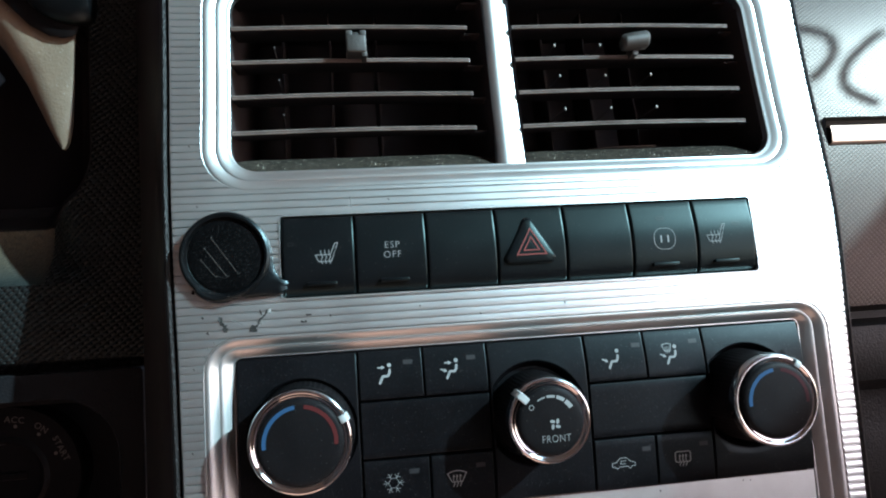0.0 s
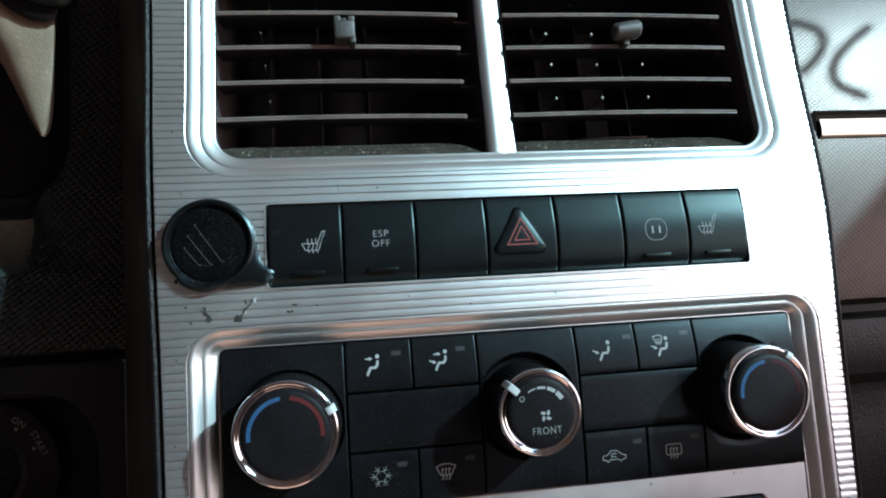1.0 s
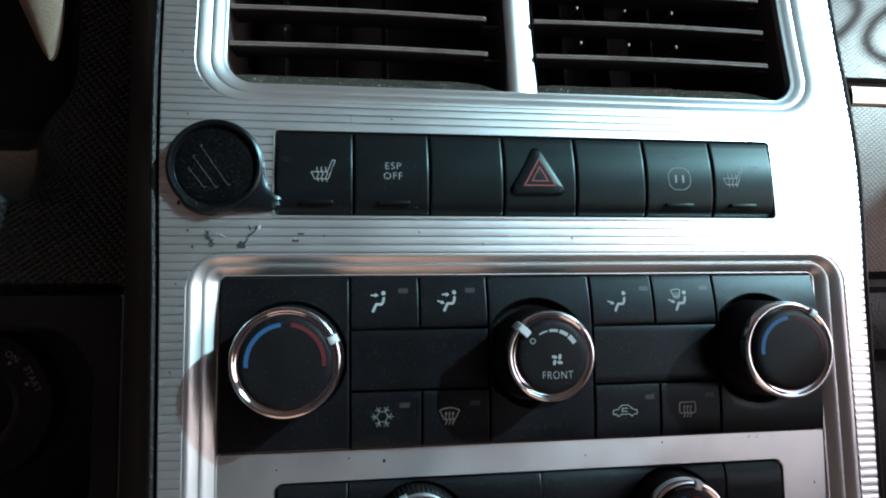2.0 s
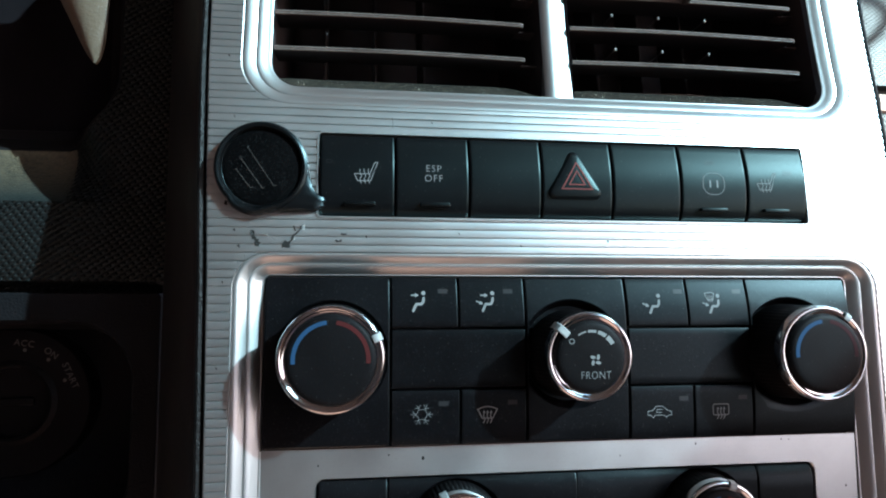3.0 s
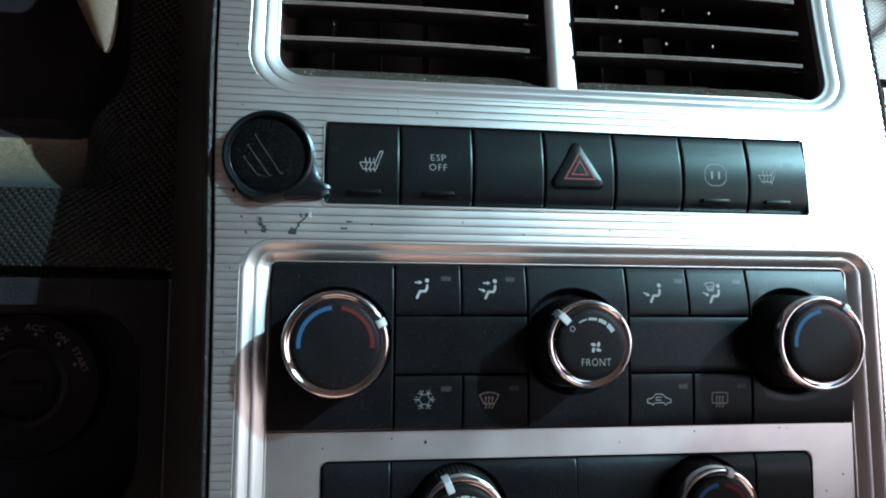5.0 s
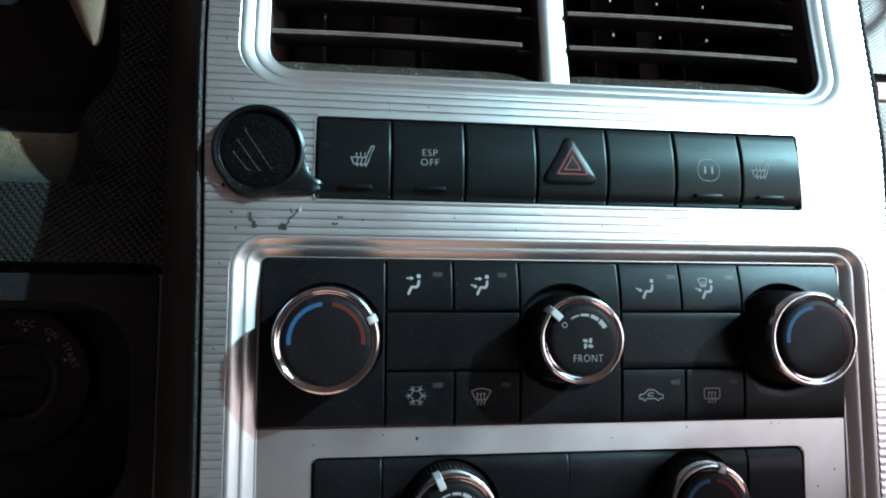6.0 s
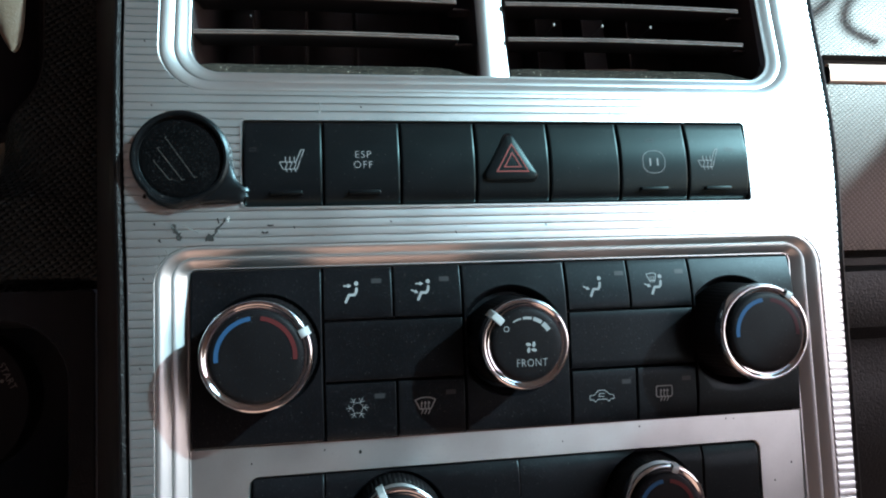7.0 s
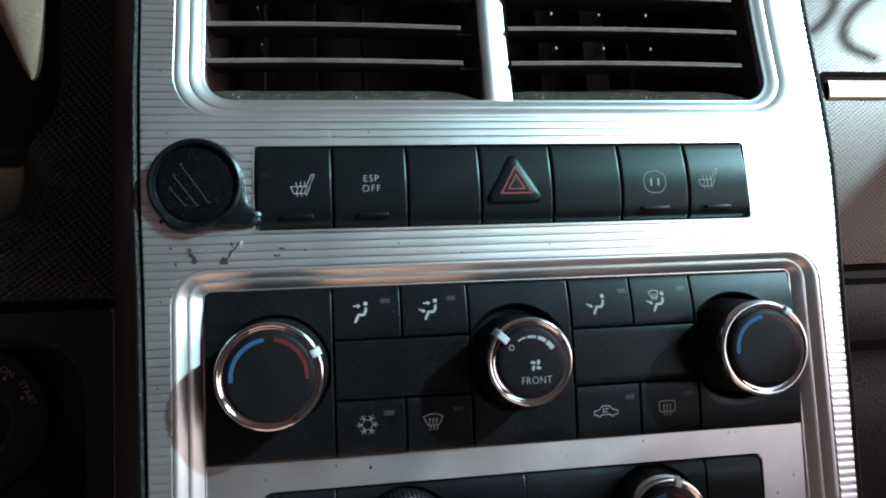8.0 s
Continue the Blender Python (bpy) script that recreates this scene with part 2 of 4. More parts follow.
def slab(x0, x1, z0, z1, face, back, bevel=0.04, steps=8):
    """A switch cap: its front follows y = face(z), with rounded edges, and it reaches back to y = back."""
    bm = bmesh.new()
    rows = []
    zs = [z0, z0 + bevel * 0.3] + [z0 + bevel + (z1 - z0 - 2 * bevel) * i / steps for i in range(steps + 1)] + [z1 - bevel * 0.3, z1]
    for k, z in enumerate(zs):
        edge = bevel if k in (0, len(zs) - 1) else bevel * 0.3 if k in (1, len(zs) - 2) else 0
        y = face(min(max(z, z0), z1)) + edge
        rows.append([(x0, max(y, face(z) + bevel), z), (x0 + bevel * 0.3, max(y, face(z) + bevel * 0.3), z), (x0 + bevel, y, z), (x0 + bevel * 1.5, y, z), (x1 - bevel * 1.5, y, z), (x1 - bevel, y, z),
                     (x1 - bevel * 0.3, max(y, face(z) + bevel * 0.3), z), (x1, max(y, face(z) + bevel), z)])
    made = grid_faces(bm, rows)
    rim = made[0] + [r[-1] for r in made[1:-1]] + made[-1][::-1] + [r[0] for r in made[-2:0:-1]]
    behind = [bm.verts.new((v.co.x, back, v.co.z)) for v in rim]
    n = len(rim)
    for i in range(n):
        bm.faces.new((rim[i], behind[i], behind[(i + 1) % n], rim[(i + 1) % n]))
    bmesh.ops.recalc_face_normals(bm, faces=bm.faces)
    return bm


def rounded(x0, x1, z0, z1, r, n=8):
    """Points round a rectangle with rounded corners."""
    r = max(r, 0.001)
    out = []
    for cx, cz, a0 in ((x1 - r, z1 - r, 0), (x0 + r, z1 - r, 90), (x0 + r, z0 + r, 180), (x1 - r, z0 + r, 270)):
        for i in range(n + 1):
            a = radians(a0 + 90 * i / n)
            out.append((cx + r * math.cos(a), cz + r * math.sin(a)))
    return out


def ring_moulding(x0, x1, z0, z1, r, profile, depth, tall=1.0, tighten=0.7):
    """A moulding round a rounded opening: profile rows are (inset, y); depth(z) is the y of the surface there."""
    bm = bmesh.new()
    rows = []
    for d, y in profile:
        ring, row = rounded(x0 + d, x1 - d, z0 + d * tall, z1 - d * tall, r - d * tighten), []
        for i, (x, z) in enumerate(ring):
            row.append((x, depth(z) + y, z))
            if i % 9 == 8:  # follow the bowed face along the straight sides
                x2, z2 = ring[(i + 1) % len(ring)]
                for k in range(1, 16):
                    u, v = x + (x2 - x) * k / 16, z + (z2 - z) * k / 16
                    row.append((u, depth(v) + y, v))
        rows.append(row)
    grid_faces(bm, rows, closed=True)
    bmesh.ops.recalc_face_normals(bm, faces=bm.faces)
    return bm


def lathe(bm, cx, cz, profile, n=72, knurl=0.0):
    """A body turned round the axis through (cx, cz), towards the viewer: profile rows are (radius, y); knurl: the depth of its upright ribs."""
    rows = []
    for r, y in profile:
        rim = [r - knurl * (i % 3 == 0) for i in range(n)]
        rows.append([(cx + rim[i] * math.cos(math.tau * i / n), y, cz + rim[i] * math.sin(math.tau * i / n)) for i in range(n)])
    made = grid_faces(bm, rows, closed=True)
    if profile[0][0] < 0.3:
        bm.faces.new(made[0])
    if profile[-1][0] < 1.45:
        bm.faces.new(made[-1])
    bmesh.ops.recalc_face_normals(bm, faces=bm.faces)
    return bm


def stroke(bm, points, width, y, closed=False, thick=0.012):
    """A printed line: a thin ribbon of that width lying on the face; y is a number or a function of (x, z)."""
    at = y if callable(y) else (lambda x, z: y)
    pts = [Vector(p) for p in points]
    n = len(pts)
    left, right = [], []
    for i, p in enumerate(pts):
        a = pts[i - 1] if (i or closed) else p
        b = pts[(i + 1) % n] if (i < n - 1 or closed) else p
        d1, d2 = (p - a), (b - p)
        d1 = d1.normalized() if d1.length > 1e-9 else d2.normalized()
        d2 = d2.normalized() if d2.length > 1e-9 else d1
        t = (d1 + d2)
        t = t.normalized() if t.length > 1e-6 else d1
        s = Vector((-t.y, t.x)) * width / 2 / max(0.5, abs(t.dot(d1)))
        left.append(p + s), right.append(p - s)
    count = n if closed else n - 1
    L = [bm.verts.new((q.x, at(q.x, q.y) - thick, q.y)) for q in left]
    R = [bm.verts.new((q.x, at(q.x, q.y) - thick, q.y)) for q in right]
    for i in range(count):
        j = (i + 1) % n
        bm.faces.new((L[i], R[i], R[j], L[j]))
    return bm


def blob(bm, points, y, thick=0.012):
    """A printed filled shape."""
    at = y if callable(y) else (lambda x, z: y)
    bm.faces.new([bm.verts.new((x, at(x, z) - thick, z)) for x, z in points])
    return bm


def arc(cx, cz, r, a0, a1, n=24):
    return [(cx + r * math.cos(radians(a0 + (a1 - a0) * i / n)), cz + r * math.sin(radians(a0 + (a1 - a0) * i / n))) for i in range(n + 1)]


def disc(cx, cz, r, n=16):
    return [(cx + r * math.cos(math.tau * i / n), cz + r * math.sin(math.tau * i / n)) for i in range(n)]


def letters(text, cx, cz, height, y, turn=0.0, bold=0.0, spread=1.0, wide=1.0):
    """A bmesh of words in the built-in font, centred, facing the viewer; height: of the capitals."""
    cu = bpy.data.curves.new("words", "FONT")
    cu.body, cu.align_x, cu.align_y, cu.size = text, "CENTER", "CENTER", height / 0.72
    cu.offset, cu.space_character, cu.resolution_u = bold, spread, 3
    ob = bpy.data.objects.new("words", cu)
    me = bpy.data.meshes.new_from_object(ob)
    bm = bmesh.new()
    bm.from_mesh(me)
    bpy.data.objects.remove(ob), bpy.data.meshes.remove(me), bpy.data.curves.remove(cu)
    c, s = math.cos(radians(turn)), math.sin(radians(turn))
    for v in bm.verts:
        x, z = v.co.x * wide, v.co.y
        px, pz = cx + c * x - s * z, cz + s * x + c * z
        v.co = (px, (y(px, pz) if callable(y) else y) - 0.012, pz)
    return bm


def interp(z, table):
    return float(np.interp(z, [a for a, _ in table], [b for _, b in table]))


# ---- the bezel ----
LEAN = [(-12, -0.42), (-2.5, -0.26), (0.5, -0.17), (2, -0.15), (3.5, -0.15), (5, -0.08), (6.5, 0.03), (8, 0.31), (9.5, 0.60), (11, 0.88), (12.5, 1.12), (14, 1.33), (18, 1.88)]


def front(z):
    """y of the ribbed silver face at height z, smoothed."""
    return sum(interp(z + d, LEAN) for d in (-0.8, -0.4, 0, 0.4, 0.8)) / 5


def half_width(z):
    return interp(z, [(-12, 12.35), (-2.5, 12.48), (2, 12.56), (6.5, 12.70), (9.5, 12.83), (18, 13.0)])


RIB = 0.283
Z_LOW, Z_TOP = -11.5, 21.5
VENT_HOLE = (-11.78, 11.78, 7.80, 16.9, 1.7)
CLIMATE_HOLE = (-11.78, 11.78, -11.0, 2.60, 1.25)
SWITCH_HOLE = (-9.05, 9.16, 3.78, 6.80, 0.16)
PLUG_AT = (-10.88, 5.42)


def hole_span(hole, z):
    x0, x1, z0, z1, r = hole
    if not z0 < z < z1:
        return None
    d = min(z - z0, z1 - z)
    cut = r - math.sqrt(max(0.0, r * r - (r - d) ** 2)) if d < r else 0.0
    return x0 + cut, x1 - cut


def rib_y(z):
    """Ribs: a low rounded step per pitch with a narrow groove."""
    p = (z / RIB) % 1.0
    return interp(p, [(0, 0.075), (0.10, 0.075), (0.14, 0.008), (0.4, 0.0), (0.7, 0.004), (0.95, 0.014), (1.0, 0.075)])


def build_bezel():
    bez = thing("centre_stack_bezel", (0, 0, 4), "satin silver ribbed plastic bezel, scratched and chipped, framing vents and switches", "dashboard trim")
    levels = set()
    k = math.floor(Z_LOW / RIB)
    while k * RIB < Z_TOP:
        for p in (0, 0.10, 0.14, 0.4, 0.7, 0.95):
            levels.add(round(k * RIB + p * RIB, 4))
        k += 1
    for h in (VENT_HOLE, CLIMATE_HOLE, SWITCH_HOLE):
        levels |= {round(h[2], 4), round(h[3], 4)}
        for f in (0.004, 0.02, 0.05, 0.1, 0.2, 0.3):
            levels |= {round(h[2] + f * h[4], 4), round(h[3] - f * h[4], 4)}
    zs = sorted(z for z in levels if Z_LOW <= z <= Z_TOP)
    bm = bmesh.new()
    cache = {}

    def vert(x, z):
        key = (round(x, 4), round(z, 4))
        if key not in cache:
            cache[key] = bm.verts.new((x, front(z) + rib_y(z), z))
        return cache[key]

    def spans(z, side):
        e = 1e-5 * side
        cuts = sorted(s for h in (VENT_HOLE, CLIMATE_HOLE, SWITCH_HOLE) if (s := hole_span(h, z + e)))
        out, at = [], -half_width(z)
        for a, b in cuts:
            out.append((at, a))
            at = b
        out.append((at, half_width(z)))
        return out

    for a, b in zip(zs, zs[1:]):
        if b - a < 1e-4:
            continue
        for (l0, r0), (l1, r1) in zip(spans(a, 1), spans(b, -1)):
            bm.faces.new((vert(l0, a), vert(r0, a), vert(r1, b), vert(l1, b)))
    # returns along both long edges and round the switch opening
    for s in (-1, 1):
        rows = []
        for z in zs[::3]:
            h, y = half_width(z), front(z) + rib_y(z)
            rows.append([(s * h, y, z), (s * (h + 0.05), y + 0.06, z), (s * (h + 0.06), y + 0.4, z)])
        grid_faces(bm, rows)
    part("ribbed_face", bm, SILVER, bez)
    x0, x1, z0, z1, r = SWITCH_HOLE
    part("switch_opening_lip", ring_moulding(x0 - 0.03, x1 + 0.03, z0 - 0.03, z1 + 0.03, r + 0.03, [(0, 0.05), (0.01, -0.035), (0.06, -0.035), (0.08, 0.02), (0.09, 0.9)], front), SILVER, bez)
    steps = [(0.0, 0.05), (0.03, 0.075), (0.06, 0.03), (0.12, 0.02), (0.22, 0.05), (0.34, 0.12), (0.45, 0.20), (0.49, 0.24), (0.52, 0.21), (0.57, 0.21), (0.68, 0.26), (0.82, 0.36), (0.94, 0.46), (0.98, 0.46), (1.01, 0.50)]
    x0, x1, z0, z1, r = VENT_HOLE
    # brighter silver here than on the climate moulding, for the stronger sun on the vents
    part("vent_moulding", ring_moulding(x0, x1, z0, z1, r, [(q, d * 0.5) for q, d in steps] + [(1.02, 0.62)], front, 0.76), SILVER, bez, "smooth stepped silver moulding")
    x0, x1, z0, z1, r = CLIMATE_HOLE
    part("climate_moulding", ring_moulding(x0, x1, z0, z1, r, steps + [(1.03, 0.9)], front, 0.78, 1.02), MOULDING, bez, "smooth stepped silver moulding")
    # bar between the two vents
    bm = bmesh.new()
    rows = []
    for i in range(24):
        z = 8.2 + 8.6 * i / 23
        y = front(z) + 0.42
        w = 0.58 - 0.012 * (z - 8.5)
        rows.append([(-0.10 - w, y + 1.6, z), (-0.10 - w, y + 0.1, z), (-0.10 - w + 0.04, y + 0.03, z), (-0.10 - w * 0.75, y - 0.03, z), (-0.10 - w * 0.45, y - 0.07, z), (-0.10 - w * 0.1, y - 0.045, z), (-0.10 + w * 0.2, y + 0.0, z),
                     (-0.10 + w * 0.55, y + 0.065, z), (-0.10 + w * 0.9, y + 0.135, z), (-0.10 + w, y + 0.165, z), (-0.10 + w, y + 1.6, z)])
    grid_faces(bm, rows)
    bmesh.ops.recalc_face_normals(bm, faces=bm.faces)
    part("vent_divider", bm, SILVER, bez, "smooth silver bar between the two vents")
    # the flat plate between the climate panels, with a rounded opening for the lower one
    bm = bmesh.new()
    y = 0.22
    outer = rounded(-10.9, 10.9, -11.2, -3.97, 0.05)
    inner = rounded(-9.0, 9.1, -11.1, -4.93, 0.3)
    a = [bm.verts.new((x, y, z)) for x, z in outer]
    b = [bm.verts.new((x, y, z)) for x, z in inner]
    c = [bm.verts.new((x + (0.03 if x < 0 else -0.03), y + 0.05, z - 0.03)) for x, z in inner]
    d = [bm.verts.new((x + (0.03 if x < 0 else -0.03), y + 0.5, z - 0.03)) for x, z in inner]
    n = len(a)
    for p, q in ((a, b), (b, c), (c, d)):
        for i in range(n):
            bm.faces.new((p[i], p[(i + 1) % n], q[(i + 1) % n], q[i]))
    bmesh.ops.recalc_face_normals(bm, faces=bm.faces)
    part("flat_plate", bm, PLATE, bez, "flat silver plate with dust specks")
    return bez


bezel = build_bezel()


# ---- cabin shell, closing the place round the view ----
def plain_box(name, x0, x1, y0, y1, z0, z1, material, label, category):
    bm = box(bmesh.new(), x0, x1, y0, y1, z0, z1)
    for v in bm.verts:
        v.co -= Vector(((x0 + x1) / 2, (y0 + y1) / 2, z0))
    me = bpy.data.meshes.new(name)
    bm.to_mesh(me)
    bm.free()
    me.materials.append(material)
    ob = new(name, me)
    ob.location = ((x0 + x1) / 2, (y0 + y1) / 2, z0)
    return tagged(ob, label, category, kind="structure")


GROUND = mat("pale_concrete", (0.34, 0.31, 0.28), 0.9, 0, 0.5, 60)
CARPET = mat("dark_carpet", (0.03, 0.028, 0.026), 0.95, 0, 0.6, 400)
plain_box("ground", -60, 60, -60, 60, -0.6, -0.5, GROUND, "pale sunlit concrete outside the car", "ground")
plain_box("floor", -0.70, 0.70, -1.75, 0.60, -0.03, 0.0, CLOTH, "beige carpet of the cabin", "floor")
plain_box("ceiling", -0.70, 0.70, -1.75, 0.40, 1.52, 1.56, LINING, "grey-beige roof lining", "ceiling")
plain_box("wall_rear", -0.70, 0.70, -1.79, -1.75, -0.03, 1.56, LINING, "grey-beige lining behind the seats", "wall")
plain_box("wall_front", -0.70, 0.70, 0.60, 0.64, -0.03, 0.62, CARPET, "dark bulkhead under the windscreen", "wall")
plain_box("wall_left_low", -0.74, -0.70, -1.79, 0.64, -0.03, 0.55, DOOR, "dark grey-brown door lining below the driver's window", "wall")
plain_box("wall_left", -0.74, -0.70, -1.79, 0.64, 0.55, 1.56, DOOR, "dark grey-brown door lining on the driver's side", "wall")


def right_wall(name, outline, label, x0=0.70, x1=0.74, material=CLOTH, category="wall"):
    bm = bmesh.new()
    a = [bm.verts.new((x0, y, z)) for y, z in outline]
    b = [bm.verts.new((x1, y, z)) for y, z in outline]
    bm.faces.new(a), bm.faces.new(b[::-1])
    for i in range(len(a)):
        j = (i + 1) % len(a)
        bm.faces.new((a[i], b[i], b[j], a[j]))
    bmesh.ops.recalc_face_normals(bm, faces=bm.faces)
    me = bpy.data.meshes.new(name)
    bm.to_mesh(me)
    bm.free()
    me.materials.append(material)
    tagged(new(name, me), label, category, kind="structure")


right_wall("wall_right_low", [(-1.79, -0.03), (0.64, -0.03), (0.64, 0.50), (-1.10, 0.58), (-1.79, 0.58)], "beige door lining below the side window")
# unseen rail, its upper edge fitted to cast the diagonal shadow on the stack
right_wall("wall_right_shade_rail", [(-1.70, 1.06), (0.64, 0.74), (0.64, 0.80), (-0.25, 1.020), (-0.30, 1.025), (-0.50, 1.073), (-1.70, 1.40)], "unseen beige rail added to cut the sun off the stack's lower right")
right_wall("wall_right_rear", [(-1.79, 0.58), (-1.70, 0.58), (-1.70, 1.56), (-1.79, 1.56)], "beige pillar lining behind the window")


def glass_mat():
    """Green-tinted car glass, thin enough to let the light straight through."""
    m = bpy.data.materials.new("tinted_car_glass")
    m.use_nodes = True
    n, l = m.node_tree.nodes, m.node_tree.links
    clear, gloss, both = n.new("ShaderNodeBsdfTransparent"), n.new("ShaderNodeBsdfGlossy"), n.new("ShaderNodeMixShader")
    clear.inputs[0].default_value = (0.65, 0.935, 1.0, 1)
    gloss.inputs["Roughness"].default_value = 0.02
    both.inputs[0].default_value = 0.06
    l.new(clear.outputs[0], both.inputs[1])
    l.new(gloss.outputs[0], both.inputs[2])
    l.new(both.outputs[0], n["Material Output"].inputs[0])
    return m


GLASS = glass_mat()
right_wall("window_1", [(-1.70, 1.30), (0.64, 0.75), (0.64, 1.56), (-1.70, 1.56)], "green-tinted upper window of the car", 0.718, 0.722, GLASS, "window")


# ---- air vents ----
def build_vent(x0, x1, slat0, slat1, tab_x, round_tab):
    vent = thing("air_vent", ((x0 + x1) / 2, 2, 12.5), "black slatted centre air vent with a dusty sill", "air vent", "centre air vents")
    duct = bmesh.new()
    rows = []
    for y, d in ((0.95, 0.0), (1.4, 0.02), (3.5, 0.08), (7.0, 0.3)):
        rows.append([(x, y + (z - 8.5) * 0.155, z) for x, z in rounded(x0 + d + 0.03, x1 - d, 8.4 + d, 16.4, 0.3)])
    made = grid_faces(duct, rows, closed=True)
    duct.faces.new(made[-1])
    bmesh.ops.recalc_face_normals(duct, faces=duct.faces)
    bmesh.ops.reverse_faces(duct, faces=duct.faces)
    part("duct", duct, VENT, vent)
    # the dusty sill, bowed and rising inwards
    sill = bmesh.new()
    rows = []
    for k, (y, z) in enumerate(((0.90, 8.45), (1.0, 8.66), (1.25, 8.92), (1.8, 9.25), (2.5, 9.42), (3.2, 9.42))):
        row = []
        for i in range(33):
            f = i / 32
            x = x0 + (x1 - x0) * f
            fall = max(0, (abs(f - 0.45) - 0.36) / 0.19) ** 2 * 0.36 * k / 4
            lump = 0.02 * noise.noise(Vector((x * 3, y * 3, 1.0)))
            row.append((x, y, z - fall + lump))
        rows.append(row)
    grid_faces(sill, rows)
    bmesh.ops.recalc_face_normals(sill, faces=sill.faces)
    part("sill", sill, DUST, vent, "sill thick with grey dust")
    if x0 > -5:
        # thin pale lip added to draw the highlight along the sill's back edge
        lip = bmesh.new()
        grid_faces(lip, [[(x, 2.36, 9.44), (x, 2.33, 9.44 + h), (x, 2.40, 9.45 + h), (x, 2.5, 9.44)] for x, h in ((3.6, 0.005), (4.4, 0.03), (5.6, 0.055), (6.55, 0.06), (6.6, 0.05))])
        bmesh.ops.recalc_face_normals(lip, faces=lip.faces)
        part("sill_glint", lip, SLAT, vent, "pale lip added as the highlight on the sill's back edge")
    for k in range(5):
        z0 = 10.12 + 1.445 * k
        y0 = 1.02 + 0.20 * k
        blade_section = [(0.10, 0.075), (0.5, 0.08), (1.9, 0.03), (1.9, -0.03), (0.5, -0.07), (0.10, -0.065)]
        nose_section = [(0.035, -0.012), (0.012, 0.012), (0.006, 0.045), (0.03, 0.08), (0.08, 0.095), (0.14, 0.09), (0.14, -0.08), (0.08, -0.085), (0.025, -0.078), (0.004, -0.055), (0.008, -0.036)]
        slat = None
        # the nose's pale colour holds the sun's glint besides wear; the blade is dark
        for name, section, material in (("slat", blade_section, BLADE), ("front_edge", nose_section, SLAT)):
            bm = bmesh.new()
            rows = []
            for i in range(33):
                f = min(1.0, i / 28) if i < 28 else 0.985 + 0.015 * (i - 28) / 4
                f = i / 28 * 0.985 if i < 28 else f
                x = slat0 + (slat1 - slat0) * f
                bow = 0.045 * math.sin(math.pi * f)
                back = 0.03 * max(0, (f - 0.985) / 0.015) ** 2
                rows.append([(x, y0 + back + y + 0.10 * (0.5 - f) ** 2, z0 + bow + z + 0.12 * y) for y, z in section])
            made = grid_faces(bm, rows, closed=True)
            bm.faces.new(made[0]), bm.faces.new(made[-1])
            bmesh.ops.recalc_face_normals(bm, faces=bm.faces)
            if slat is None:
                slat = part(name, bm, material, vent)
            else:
                part(name, bm, material, slat, "worn dusty front edge, the sun's glint put into its colour")
        # darker stub that carries the slat in the housing
        stub = bmesh.new()
        a, b = (slat1 - 0.1, x1 + 0.02) if x0 < -5 else (slat1 - 0.1, x1 + 0.02)
        box(stub, a, b, y0 + 0.9, y0 + 1.6, z0 + 0.05, z0 + 0.13, 0.02, 1)
        part("slat_pin", stub, VENT, vent)
    step = 1.98
    x = (2.40 if x0 > -5 else -8.95)
    while x < x1 - 3.0:
        vane = box(bmesh.new(), x - 0.05, x + 0.05, 3.2, 5.4, 9.0, 16.2, 0.03, 1)
        for v in vane.verts:
            v.co.y += (v.co.z - 9) * 0.14
        part("upright_vane", vane, BLADE, vent)
        x += step
    # pegs on the vanes; sun is put into the right vent's tips as a pale colour
    right = x0 > -5
    for z, xs in ((13.68, (2.25, 4.22)), (12.38, (2.38, 4.35, 6.34)), (10.98, (2.50, 4.47, 6.47))):
        for x in xs if right else [q - 11.35 for q in xs[:1]]:
            ob = part("peg", box(bmesh.new(), x - 0.014, x + 0.014, 1.72, 3.9, z - 0.014, z + 0.014), VENT, vent)
            tip = bmesh.new()
            bmesh.ops.create_icosphere(tip, subdivisions=2, radius=1.0)
            for v in tip.verts:
                v.co = Vector((x + 0.05 * v.co.x, 1.70 + 0.05 * v.co.y, z + 0.07 * v.co.z))
            part("tip", tip, NUB if right else BLADE, ob)
    tab = bmesh.new()
    zt, yt = 13.06, 0.98
    if round_tab:
        n = 20
        rows = []
        for k, (s, r) in enumerate(((-0.58, 0.12), (-0.56, 0.26), (-0.46, 0.34), (0.1, 0.37), (0.46, 0.37), (0.55, 0.30), (0.57, 0.1))):
            rows.append([(tab_x + s, yt - 0.05 + r * 1.1 * math.cos(math.tau * i / n), zt + 0.45 + 0.12 * s + r * math.sin(math.tau * i / n)) for i in range(n)])
        made = grid_faces(tab, rows, closed=True)
        tab.faces.new(made[0]), tab.faces.new(made[-1])
        box(tab, tab_x - 0.12, tab_x + 0.12, yt - 0.05, yt + 0.6, zt - 0.12, zt + 0.3, 0.04, 2)
    else:
        box(tab, tab_x - 0.39, tab_x + 0.39, yt - 0.35, yt + 0.5, zt + 0.02, zt + 0.72, 0.09, 3)
        box(tab, tab_x - 0.39, tab_x - 0.13, yt - 0.33, yt + 0.3, zt + 0.66, zt + 0.90, 0.05, 2)
        box(tab, tab_x + 0.13, tab_x + 0.39, yt - 0.33, yt + 0.3, zt + 0.66, zt + 0.90, 0.05, 2)
        box(tab, tab_x - 0.14, tab_x + 0.14, yt - 0.25, yt + 0.3, zt + 0.62, zt + 0.84, 0.04, 2)
